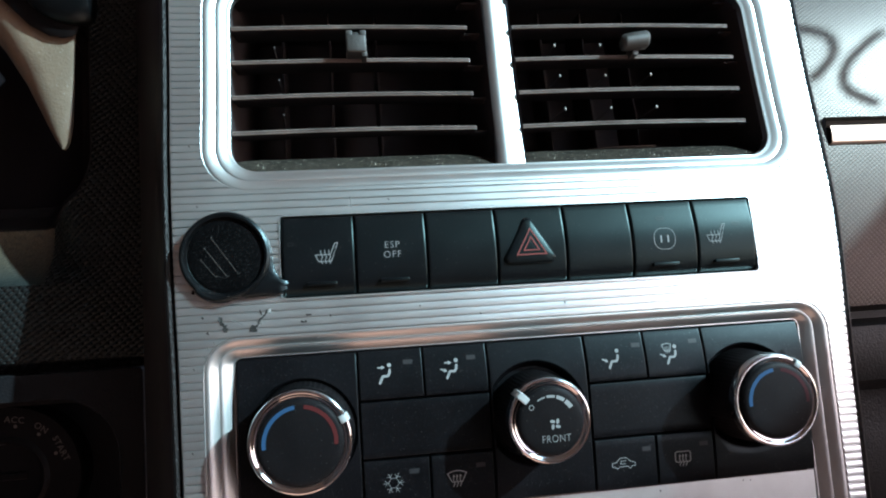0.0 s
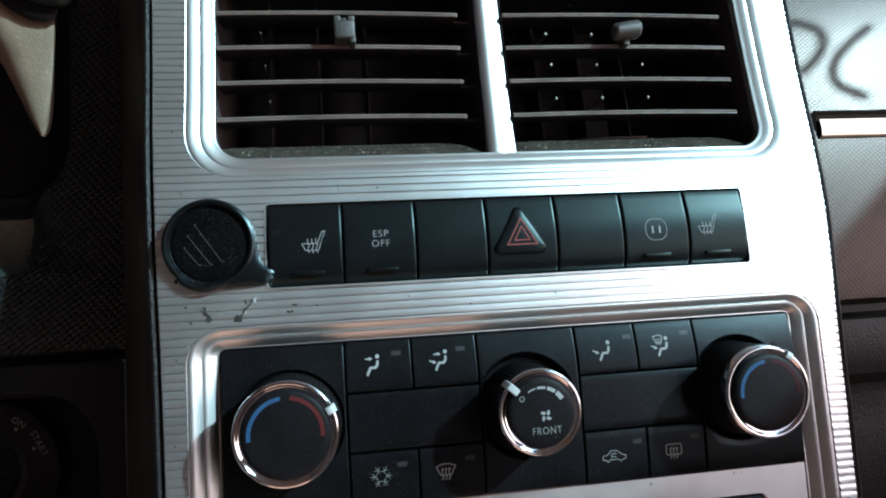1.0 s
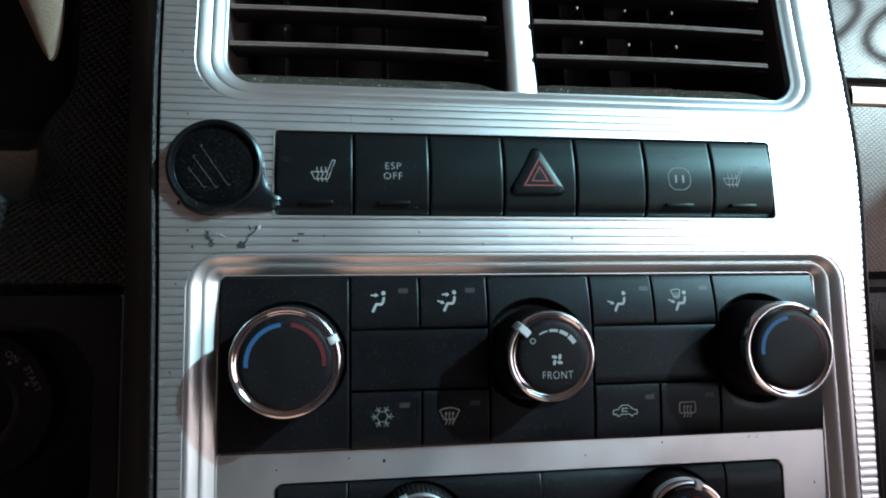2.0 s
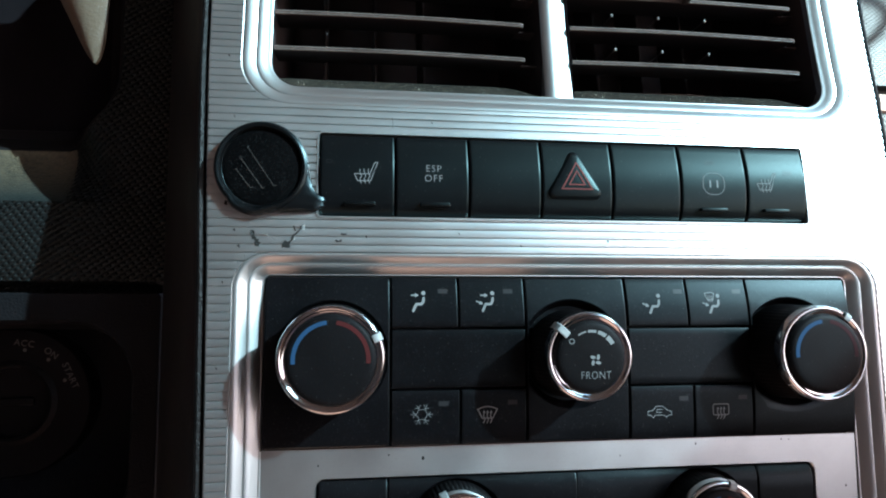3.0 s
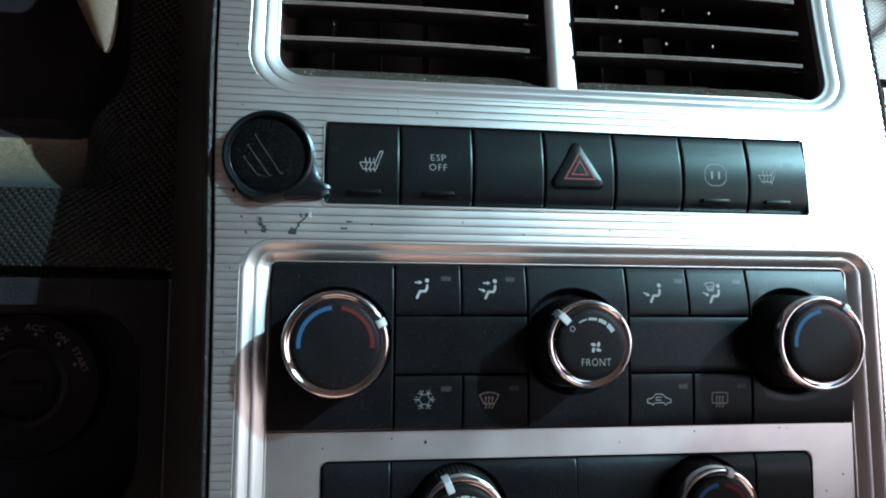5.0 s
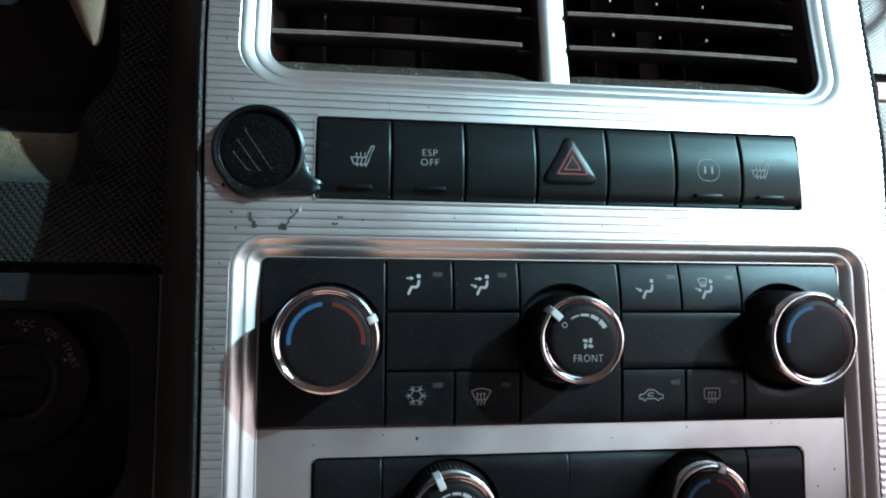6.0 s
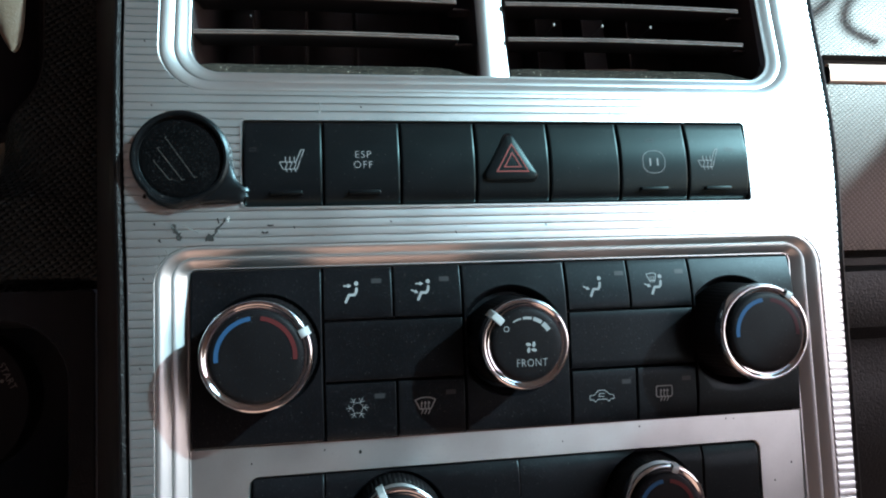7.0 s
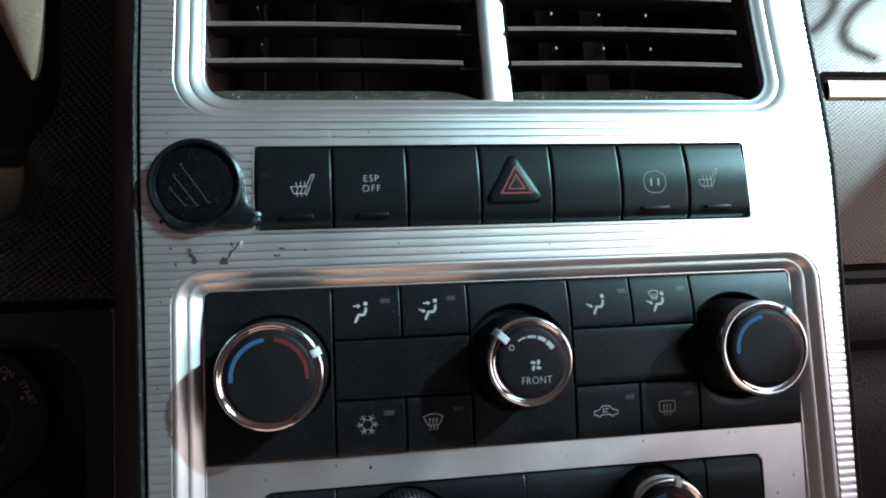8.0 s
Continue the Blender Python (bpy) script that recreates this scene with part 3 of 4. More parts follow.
        box(tab, tab_x + 0.20, tab_x + 0.40, yt - 0.30, yt + 0.4, zt - 0.14, zt + 0.1, 0.04, 2)
    bmesh.ops.recalc_face_normals(tab, faces=tab.faces)
    part("slider_tab", tab, TAB, vent, "worn grey plastic slider tab")
    return vent


build_vent(-10.82, -0.66, -10.72, -1.38, -5.93, False)
build_vent(0.46, 10.72, 0.50, 10.02, 5.40, True)


# ---- switch row ----
def switch_face(z):
    bow = [(3.8, 0.10), (3.9, -0.02), (4.1, -0.12), (4.6, -0.20), (5.0, -0.215), (5.3, -0.205), (5.6, -0.175), (5.9, -0.12), (6.2, -0.045), (6.5, 0.04), (6.75, 0.12)]
    return sum(interp(min(max(z + d, 3.8), 6.75), bow) for d in (-0.16, -0.08, 0, 0.08, 0.16)) / 5


def on_switch(x, z):
    return switch_face(z)


def seat_icon(bm, cx, cz, w, y):
    """A heated seat: cushion and backrest in outline with three wavy arrows."""
    def p(u, v):
        return (cx + u * w, cz + v * w)
    stroke(bm, [p(-0.5, -0.06), p(-0.36, -0.36), p(0.2, -0.36), p(0.5, 0.46), p(0.38, 0.46), p(0.16, -0.06), p(-0.5, -0.06)], 0.024, y)
    for u in (-0.26, -0.08, 0.10):
        stroke(bm, [p(u + 0.06, -0.48), p(u, -0.3), p(u + 0.07, -0.15), p(u, 0.0), p(u, 0.16)], 0.022, y)


def build_switches():
    xs = [-8.98, -6.39, -3.79, -1.18, 1.46, 4.07, 6.68, 9.10]
    back = box(bmesh.new(), -9.04, 9.15, 0.55, 0.8, 3.8, 6.78)
    kinds = ("seat", "esp", "", "hazard", "", "outlet", "seat")
    names = {"seat": ("switch", "black rocker switch with a white heated-seat symbol"), "esp": ("switch", "black rocker switch lettered ESP OFF in white"),
             "": ("switch_blank", "plain black blanking cap in the switch row"), "hazard": ("hazard_switch", "black hazard switch with a raised red double triangle"),
             "outlet": ("switch", "black rocker switch with a white power-outlet symbol")}
    part("switch_well", back, GAP, bezel)
    for i, kind in enumerate(kinds):
        x0, x1 = xs[i] + 0.034, xs[i + 1] - 0.034
        cx = (x0 + x1) / 2
        name, label = names[kind]
        sw = thing(name, (cx, 0.3, 5.3), label, "switch", "dashboard switches")
        part("cap", slab(x0, x1, 3.87, 6.70, switch_face, 0.55, 0.055, 14), BLACK, sw)
        if kind == "seat":
            bm = bmesh.new()
            seat_icon(bm, -7.40 if i == 0 else 7.47, 5.34, 0.80, on_switch)
            part("symbol", bm, PRINT, sw)
        if kind == "esp":
            part("lettering", letters("ESP", -5.06, 5.53, 0.25, on_switch, bold=-0.006, spread=1.16), PRINT, sw)
            part("lettering", letters("OFF", -5.06, 5.18, 0.25, on_switch, bold=-0.006, spread=1.16), PRINT, sw)
        if kind == "outlet":
            bm = bmesh.new()
            stroke(bm, rounded(4.93, 5.77, 4.84, 5.65, 0.33, 6), 0.02, on_switch, True)
            for u in (-0.14, 0.14):
                stroke(bm, [(5.35 + u, 5.10), (5.35 + u, 5.38)], 0.06, on_switch)
            part("symbol", bm, PRINT, sw)
        if kind == "hazard":
            bm = bmesh.new()

            def tri(r, dz=0.0):
                out = []
                for k in range(3):
                    a = 90 + 120 * k
                    c = (0.02 + (1.02 - 0.18) * r * math.cos(radians(a)), 5.22 + dz + (1.02 - 0.18) * r * math.sin(radians(a)))
                    for d in (-50, -25, 0, 25, 50):
                        out.append((c[0] + 0.2 * r * math.cos(radians(a + d)), c[1] + 0.2 * r * math.sin(radians(a + d))))
                return out

            rows = [[(x, on_switch(x, z) + dy, z) for x, z in tri(r)] for r, dy in ((1.07, 0.04), (1.05, -0.03), (1.01, -0.09), (0.96, -0.12), (0.91, -0.13), (0.5, -0.135), (0.05, -0.135))]
            made = grid_faces(bm, rows, closed=True)
            bm.faces.new(made[-1])
            bmesh.ops.recalc_face_normals(bm, faces=bm.faces)
            part("triangle_button", bm, BLACK, sw, "raised black triangle")
            bm = bmesh.new()
            lift = lambda x, z: on_switch(x, z) - 0.137  # noqa: E731
            for r, w in ((0.64, 0.050), (0.33, 0.046)):
                pts = [(0.07 + r * math.cos(radians(a)), 5.23 + r * math.sin(radians(a))) for a in (90, 210, 330)]
                fine = [(p[0] + (q[0] - p[0]) * k / 8, p[1] + (q[1] - p[1]) * k / 8) for p, q in zip(pts, pts[1:] + pts[:1]) for k in range(8)]
                stroke(bm, fine, w, lift, True)
            part("warning_print", bm, HAZARD, sw, "two red triangle outlines")
        bars = {0: (-8.12, -7.08), 1: (-5.54, -4.50), 5: (4.80, 5.84), 6: (7.30, 8.30)}
        if i in bars:
            a, b = bars[i]
            bm = box(bmesh.new(), a, b, -0.29, 0.0, 4.21, 4.34, 0.03, 3)
            part("grip_ridge", bm, BLACK, sw)
        faint = {5: (5.12, 5.42, 6.05), 6: (8.18, 8.50, 5.72), 0: (-8.75, -8.55, 5.72)}
        if i in faint:
            a, b, z = faint[i]
            bm = bmesh.new()
            stroke(bm, rounded(a, b, z - 0.05, z + 0.05, 0.03, 2), 0.02, on_switch, True)
            part("indicator", bm, FADED, sw)


build_switches()


# ---- outlet cap ----
def build_outlet_cap():
    cap = thing("outlet_cap", (PLUG_AT[0], 0.1, PLUG_AT[1]), "scuffed round black rubber power-outlet cap with a hinge tail", "outlet cap")
    cx, cz = PLUG_AT
    bm = bmesh.new()
    n = 72
    rows = []
    for r, y in ((1.50, 0.18), (1.56, -0.05), (1.56, -0.30), (1.52, -0.42), (1.44, -0.46), (1.36, -0.44), (1.31, -0.36), (1.30, -0.28), (1.22, -0.24)):
        row = []
        for i in range(n):
            a = 360 * i / n
            rr = r
            if r > 1.3:  # the grip lip below
                d = (a - 250 + 180) % 360 - 180
                rr += 0.10 * max(0, 1 - (d / 24) ** 4) if abs(d) < 24 else 0
            row.append((cx + rr * math.cos(radians(a)), y, cz + rr * math.sin(radians(a))))
        rows.append(row)
    made = grid_faces(bm, rows, closed=True)
    bmesh.ops.recalc_face_normals(bm, faces=bm.faces)
    lid = part("lid", bm, RUBBER, cap)
    face = lathe(bmesh.new(), cx, cz, [(1.305, -0.27), (1.26, -0.30), (1.15, -0.315), (0.7, -0.33), (0.02, -0.335)], 72)
    part("lid_face", face, LID, lid, "scuffed dull black face")
    # hinge tail
    bm = bmesh.new()
    rows = []
    # fans out from under the lid's rim to a frayed tip
    for turn, xo, zo in ((12, -9.36, 5.60), (-5, -9.27, 5.12), (-22, -9.18, 4.74), (-34, -8.97, 4.50), (-40, -8.80, 4.44), (-44, -8.74, 4.33), (-47, -8.84, 4.27), (-50, -8.80, 4.14), (-58, -9.06, 3.98), (-66, -9.60, 3.94), (-78, -10.25, 3.92)):
        xi, zi = cx + 1.42 * math.cos(radians(turn)), cz + 1.42 * math.sin(radians(turn))
        rows.append([(xi + (xo - xi) * f, y, zi + (zo - zi) * f) for f, y in ((0, -0.38), (0.3, -0.37), (0.7, -0.33), (0.92, -0.29), (1.0, -0.22), (1.0, 0.2))])
    grid_faces(bm, rows)
    bmesh.ops.recalc_face_normals(bm, faces=bm.faces)
    part("hinge_tail", bm, RUBBER, cap, "frayed rubber hinge tail")
    bm = bmesh.new()
    for a, b in (((-11.34, 6.08), (-10.46, 4.78)), ((-11.57, 5.72), (-10.84, 4.70)), ((-11.70, 5.32), (-11.22, 4.70))):
        d = (Vector(b) - Vector(a)).normalized()
        s = Vector((-d.y, d.x))
        p = [Vector(a) + s * 0.05 - d * 0.0, Vector(a), Vector(b), Vector(b) + Vector((0.09, 0.02))]
        stroke(bm, [tuple(v) for v in p], 0.02, -0.337)
    part("raised_lines", bm, TAB, cap, "three thin moulded slanting lines")


build_outlet_cap()


# ---- climate panel ----
def climate_face(z):
    return interp(z, [(-3.95, 0.09), (-3.5, 0.03), (-2.5, 0.0), (-0.2, -0.01), (0.3, 0.015), (0.8, 0.08), (1.3, 0.19), (1.8, 0.33)])


def person_icon(bm, cx, cz, y, arrows=(), screen=False, s=1.0):
    """The seated-figure airflow pictogram, with arrows at face and foot height."""
    def p(u, v):
        return (cx + u * s, cz + v * s)
    blob(bm, disc(cx + 0.16 * s, cz + 0.27 * s, 0.075 * s, 12), y)
    joints = [p(0.165, 0.10), p(0.15, -0.02), p(0.09, -0.11), p(-0.09, -0.11), p(-0.20, -0.34)]
    for k, (a, b) in enumerate(zip(joints, joints[1:])):
        stroke(bm, [a, b], 0.088 * s, y, thick=0.012 + 0.0006 * k)
    for k, q in enumerate(joints):
        blob(bm, disc(q[0], q[1], 0.044 * s, 10), y, 0.0146 + 0.0004 * k)
    for u, v, slant in arrows:
        c, d = math.cos(radians(slant)), math.sin(radians(slant))
        pts = [(-0.14, 0.025), (0.0, 0.025), (0.0, 0.075), (0.13, 0.0), (0.0, -0.075), (0.0, -0.025), (-0.14, -0.025)]
        blob(bm, [p(u + c * a - d * b, v + d * a + c * b) for a, b in pts], y)
    if screen:
        stroke(bm, [p(-0.34, 0.36), p(-0.12, 0.40), p(0.10 - 0.08, 0.36), p(-0.04, 0.12), p(-0.26, 0.12)], 0.03 * s, y, True)
        for u in (-0.22, -0.15, -0.08):
            stroke(bm, [p(u, 0.04), p(u, 0.2), p(u, 0.28)], 0.022 * s, y)


def snow_icon(bm, cx, cz, r, y):
    stroke(bm, [(cx + 0.52 * r * math.cos(radians(a)), cz + 0.52 * r * math.sin(radians(a))) for a in range(0, 360, 60)], 0.0145, y, True)
    for a in range(0, 360, 60):
        c, s = math.cos(radians(a)), math.sin(radians(a))
        stroke(bm, [(cx + 0.52 * r * c, cz + 0.52 * r * s), (cx + 1.02 * r * c, cz + 1.02 * r * s)], 0.0145, y)
        for d in (-52, 52):
            c2, s2 = math.cos(radians(a + d)), math.sin(radians(a + d))
            stroke(bm, [(cx + 0.60 * r * c, cz + 0.60 * r * s), (cx + 0.60 * r * c + 0.36 * r * c2, cz + 0.60 * r * s + 0.36 * r * s2)], 0.0135, y, thick=0.013)


def demist_icon(bm, cx, cz, w, y, rear=False):
    if rear:
        pts = rounded(cx - w / 2, cx + w / 2, cz - 0.12, cz + 0.26, 0.06, 2)
    else:
        pts = [(cx - w / 2, cz + 0.20), (cx - w / 4, cz + 0.27), (cx, cz + 0.29), (cx + w / 4, cz + 0.27), (cx + w / 2, cz + 0.20), (cx + w * 0.27, cz - 0.10), (cx - w * 0.27, cz - 0.10)]
    stroke(bm, pts, 0.036, y, True)
    for u in (-0.12, 0.0, 0.12):
        x = cx + u
        stroke(bm, [(x - 0.03, cz - 0.27), (x + 0.03, cz - 0.15), (x - 0.02, cz - 0.03), (x, cz + 0.10)], 0.034, y)
        blob(bm, [(x - 0.05, cz + 0.08), (x + 0.05, cz + 0.08), (x, cz + 0.17)], y, 0.014)


def car_icon(bm, cx, cz, w, y):
    stroke(bm, [(cx - w / 2, cz - 0.12), (cx - w / 2, cz + 0.02), (cx - w * 0.3, cz + 0.05), (cx - w * 0.15, cz + 0.19), (cx + w * 0.12, cz + 0.19), (cx + w * 0.32, cz + 0.05),
                (cx + w / 2, cz), (cx + w / 2, cz - 0.12), (cx + w * 0.38, cz - 0.12), (cx + w * 0.28, cz - 0.2), (cx + w * 0.18, cz - 0.12), (cx - w * 0.18, cz - 0.12), (cx - w * 0.28, cz - 0.2), (cx - w * 0.38, cz - 0.12)], 0.022, y, True)
    stroke(bm, [(cx + 0.10, cz + 0.08), (cx - 0.10, cz + 0.08), (cx - 0.12, cz - 0.02), (cx + 0.08, cz - 0.03)], 0.022, y)


def build_knob(cx, cz, r, face, pointer, style, group="climate knobs", tall=1.78, worn=False):
    """A rotary knob: black skirt, chrome ring, pointer and printed face."""
    words = {"temp": "black rotary temperature knob, chrome ring, blue and red arcs", "fan": "black rotary fan knob, chrome ring, white scale lettered FRONT", "rear_fan": "black rotary fan knob with chrome ring and white pointer"}
    knob = thing("rotary_knob", (cx, face, cz), words[style], "knob", group)
    y = face
    t = y - tall
    part("skirt", lathe(bmesh.new(), cx, cz, [(r + 0.10, y + 0.56), (r + 0.09, y - 0.02), (r + 0.06, y - 0.3), (r - 0.0, t + 0.40), (r - 0.03, t + 0.36), (r - 0.2, t + 0.30)], 180, 0.022), KNOB, knob)
    ring = [(r - 0.01, t + 0.40), (r + 0.035, t + 0.36), (r + 0.035, t + 0.30), (r + 0.012, t + 0.14), (r + 0.0, t + 0.07), (r - 0.02, t + 0.02), (r - 0.055, t - 0.01), (r - 0.095, t - 0.015), (r - 0.135, t + 0.005), (r - 0.17, t + 0.04), (r - 0.215, t + 0.055), (r - 0.25, t + 0.06), (r - 0.27, t + 0.09), (r - 0.275, t + 0.16)]
    part("chrome_ring", lathe(bmesh.new(), cx, cz, ring), CHROME, knob, "shiny bevelled chrome ring")
    part("cap", lathe(bmesh.new(), cx, cz, [(r - 0.265, t + 0.16), (r - 0.27, t + 0.03), (r - 0.285, t - 0.02), (r - 0.32, t - 0.06), (r - 0.39, t - 0.09), (r - 0.50, t - 0.105), (r * 0.5, t - 0.115), (0.02, t - 0.12)]), KNOB, knob)
    top = lambda x, z: t - 0.12 + 0.035 * (math.hypot(x - cx, z - cz) / r) ** 2  # noqa: E731
    a = radians(pointer)
    bm = bmesh.new()
    long = style != "temp"
    r0, r1, w = (r - 0.42, r + 0.10, 0.125) if long else (r - 0.26, r + 0.05, 0.13)
    rows = []
    for q, lift in ((r0, -0.10), (r0 + 0.05, -0.13), (r - 0.1, -0.14), (r - 0.02, -0.11), (r1, 0.10), (r1 + 0.01, 0.35 if long else 0.2)):
        rows.append([(cx + q * math.cos(a) - s * math.sin(a), t + lift + (0.04 if abs(s) > w * 0.9 else 0), cz + q * math.sin(a) + s * math.cos(a)) for s in (-w, -w * 0.8, w * 0.8, w)])
    grid_faces(bm, rows)
    bmesh.ops.recalc_face_normals(bm, faces=bm.faces)
    part("pointer", bm, POINTER, knob, "white pointer on the rim")
    if style == "temp":
        q = r - 0.53
        bm = stroke(bmesh.new(), arc(cx, cz, q, 186, 97), 0.13, top)
        part("blue_arc", bm, BLUE, knob, "blue cold arc")
        bm = stroke(bmesh.new(), arc(cx, cz, q, 82, -6), 0.13, top)
        part("red_arc", bm, WORN_RED if worn else RED, knob, "worn dark red warm arc" if worn else "red warm arc")
    else:
        q = r - 0.62
        o = (cx + q * math.cos(radians(143)), cz + q * math.sin(radians(143)))
        bm = stroke(bmesh.new(), disc(o[0], o[1], 0.08, 16), 0.024, top, True)
        for k in range(4):
            a0 = 122 - 24 * k
            w = 0.05 + 0.035 * k
            stroke(bm, arc(cx, cz, q + 0.0, a0, a0 - 20, 6), w, top)
        part("fan_scale", bm, PRINT, knob, "white rising fan scale")
        if style == "fan":
            bm = bmesh.new()
            for k in range(4):
                aa = 45 + 90 * k
                ox, oz = cx + 0.12 + 0.125 * math.cos(radians(aa)), cz - 0.10 + 0.125 * math.sin(radians(aa))
                ca, sa = math.cos(radians(aa + 35)), math.sin(radians(aa + 35))
                blob(bm, [(ox + 0.092 * u * ca - 0.052 * v * sa, oz + 0.092 * u * sa + 0.052 * v * ca) for u, v in disc(0, 0, 1, 12)], top, 0.012 + 0.001 * k)
            part("fan_symbol", bm, PRINT, knob)
            part("lettering", letters("FRONT", cx + 0.13, cz - 0.6, 0.255, top, bold=-0.006, spread=1.10, wide=0.84), PRINT, knob)
    return knob


def dished(x0, x1, z0, z1, face, back, cx, cz, r, bevel=0.035):
    """A fascia cap with a hollow dish of radius r round a knob."""
    corners = [math.atan2(z - cz, x - cx) for x in (x0, x1) for z in (z0, z1)]
    angles = sorted([math.tau * i / 96 - math.pi for i in range(96)] + corners)

    def edge(a, inset):
        c, s = math.cos(a), math.sin(a)
        reach = []
        if abs(c) > 1e-6:
            reach.append(((x1 - inset if c > 0 else x0 + inset) - cx) / c)
        if abs(s) > 1e-6:
            reach.append(((z1 - inset if s > 0 else z0 + inset) - cz) / s)
        return min(q for q in reach if q > 0)

    def ring(dist, dy):
        out = []
        for a in angles:
            d = dist(a)
            x, z = cx + d * math.cos(a), cz + d * math.sin(a)
            out.append((x, face(z) + dy, z))
        return out

    bm = bmesh.new()
    rows = [[(x, back, z) for x, _, z in ring(lambda a: edge(a, 0), 0)], ring(lambda a: edge(a, 0), bevel), ring(lambda a: edge(a, bevel * 0.3), bevel * 0.3), ring(lambda a: edge(a, bevel), 0), ring(lambda a: edge(a, bevel * 1.6), 0)]
    brim = lambda a: min(r, edge(a, bevel * 1.6) - 0.004)  # noqa: E731
    for f in (0.75, 0.5, 0.25):
        rows.append(ring(lambda a, f=f: brim(a) + (edge(a, bevel * 1.6) - brim(a)) * f, 0))
    for k, dy in ((1.0, 0.0), (0.985, 0.02), (0.965, 0.07), (0.935, 0.22), (0.905, 0.40), (0.87, 0.50), (0.6, 0.53)):
        rows.append(ring(lambda a, k=k: min(r * k, brim(a)), dy))
    grid_faces(bm, rows, closed=True)
    bmesh.ops.recalc_face_normals(bm, faces=bm.faces)
    return bm


def build_climate():
    panel = thing("climate_panel", (0, 0.3, -1), "black climate control panel with push buttons in a silver surround", "climate control")
    part("housing", box(bmesh.new(), -10.76, 10.76, 0.75, 0.95, -4.06, 1.79), GAP, panel)
    for x0, x1, cx, dish in ((-10.76, -6.52, -8.48, 1.90), (-1.80, 1.94, -0.12, 1.92), (6.65, 10.76, 8.27, 2.0)):
        part("fascia", dished(x0 + 0.04, x1 - 0.04, -3.90, 1.76, climate_face, 0.8, cx, -0.90, dish), PANEL, panel)
    for x0, x1 in ((-6.52, -1.80), (1.94, 6.65)):
        part("blank_fascia", slab(x0 + 0.04, x1 - 0.04, -1.99, -0.04, climate_face, 0.8, 0.022, 8), PANEL, panel)
    for x0, x1, top in ((-6.52, -4.17, 1), (-4.17, -1.80, 1), (1.94, 4.28, 1), (4.28, 6.65, 1), (-6.52, -4.13, 0), (-4.13, -1.80, 0), (1.94, 4.36, 0), (4.36, 6.65, 0)):
        z0, z1 = (0.055, 1.76) if top else (-3.90, -2.085)
        b = part("push_button", slab(x0 + 0.04, x1 - 0.04, z0, z1, lambda z: climate_face(z) - 0.02, 0.8, 0.025, 8), PANEL, panel)
        y = lambda x, z: climate_face(z) - 0.02  # noqa: E731
        bm = bmesh.new()
        if top:
            if x0 < -5:
                person_icon(bm, -5.55, 0.95, y, [(-0.13, 0.20, 0)])
            elif x0 < 0:
                person_icon(bm, -3.12, 0.95, y, [(-0.13, 0.20, 0), (-0.30, -0.06, -22)])
            elif x0 < 3:
                person_icon(bm, 3.02, 0.86, y, [(-0.34, -0.06, -25)])
            else:
                person_icon(bm, 5.33, 0.86, y, [(-0.34, -0.04, -25)], True)
        elif x0 < -5:
            snow_icon(bm, -5.46, -2.88, 0.37, y)
        elif x0 < 0:
            demist_icon(bm, -3.20, -2.95, 0.68, y)
        elif x0 < 3:
            car_icon(bm, 3.03, -2.98, 0.88, y)
        else:
            demist_icon(bm, 5.36, -3.02, 0.6, y, True)
        part("symbol", bm, PRINT, b)
        lx = {-6.52: -4.72, -4.17: -2.40, 1.94: 3.95, 4.28: 6.25, -4.13: -2.32, 4.36: 6.22}.get(x0, -4.70)
        lz = 1.29 if top else -2.53
        bm = bmesh.new()
        stroke(bm, [(lx - 0.17, lz), (lx + 0.17, lz)], 0.16, y)
        part("indicator", bm, FADED, b)
    return panel


build_climate()
build_knob(-8.48, -0.90, 1.68, 0.0, 25, "temp")
build_knob(-0.12, -0.91, 1.45, 0.0, 138, "fan")
build_knob(8.27, -0.90, 1.63, 0.0, 55, "temp", worn=True)


# ---- rear climate panel below ----
def lower_face(z):
    return interp(z, [(-11, 0.26), (-6.0, 0.2), (-5.4, 0.2), (-5.15, 0.26), (-4.95, 0.4)])


def build_lower():
    panel = thing("rear_climate_panel", (0, 0.5, -7), "black rear climate panel below the silver plate, partly in view", "climate control")
    part("housing", box(bmesh.new(), -9.1, 9.15, 0.92, 1.1, -11.2, -4.9), GAP, panel)
    for x0, x1, cx in ((-6.58, 0.0, -4.25), (0.0, 6.80, 4.71)):
        part("fascia", dished(x0 + (0.02 if x0 else 0.0), x1 - (0.02 if x1 else 0.0), -10.9, -5.0, lower_face, 0.95, cx, -6.84 if cx < 0 else -6.78, 1.78, 0.03), PANEL, panel)
    for x0, x1 in ((-8.9, -6.58), (6.80, 9.02)):
        part("fascia", slab(x0 + 0.02, x1 - 0.02, -10.9, -5.0, lower_face, 0.95, 0.05, 14), PANEL, panel)
    build_knob(-4.25, -6.74, 1.465, 0.2, 113, "rear_fan", "rear climate knobs", 1.2)
    build_knob(4.71, -6.68, 1.465, 0.2, 74, "temp", "rear climate knobs", 1.2)


build_lower()


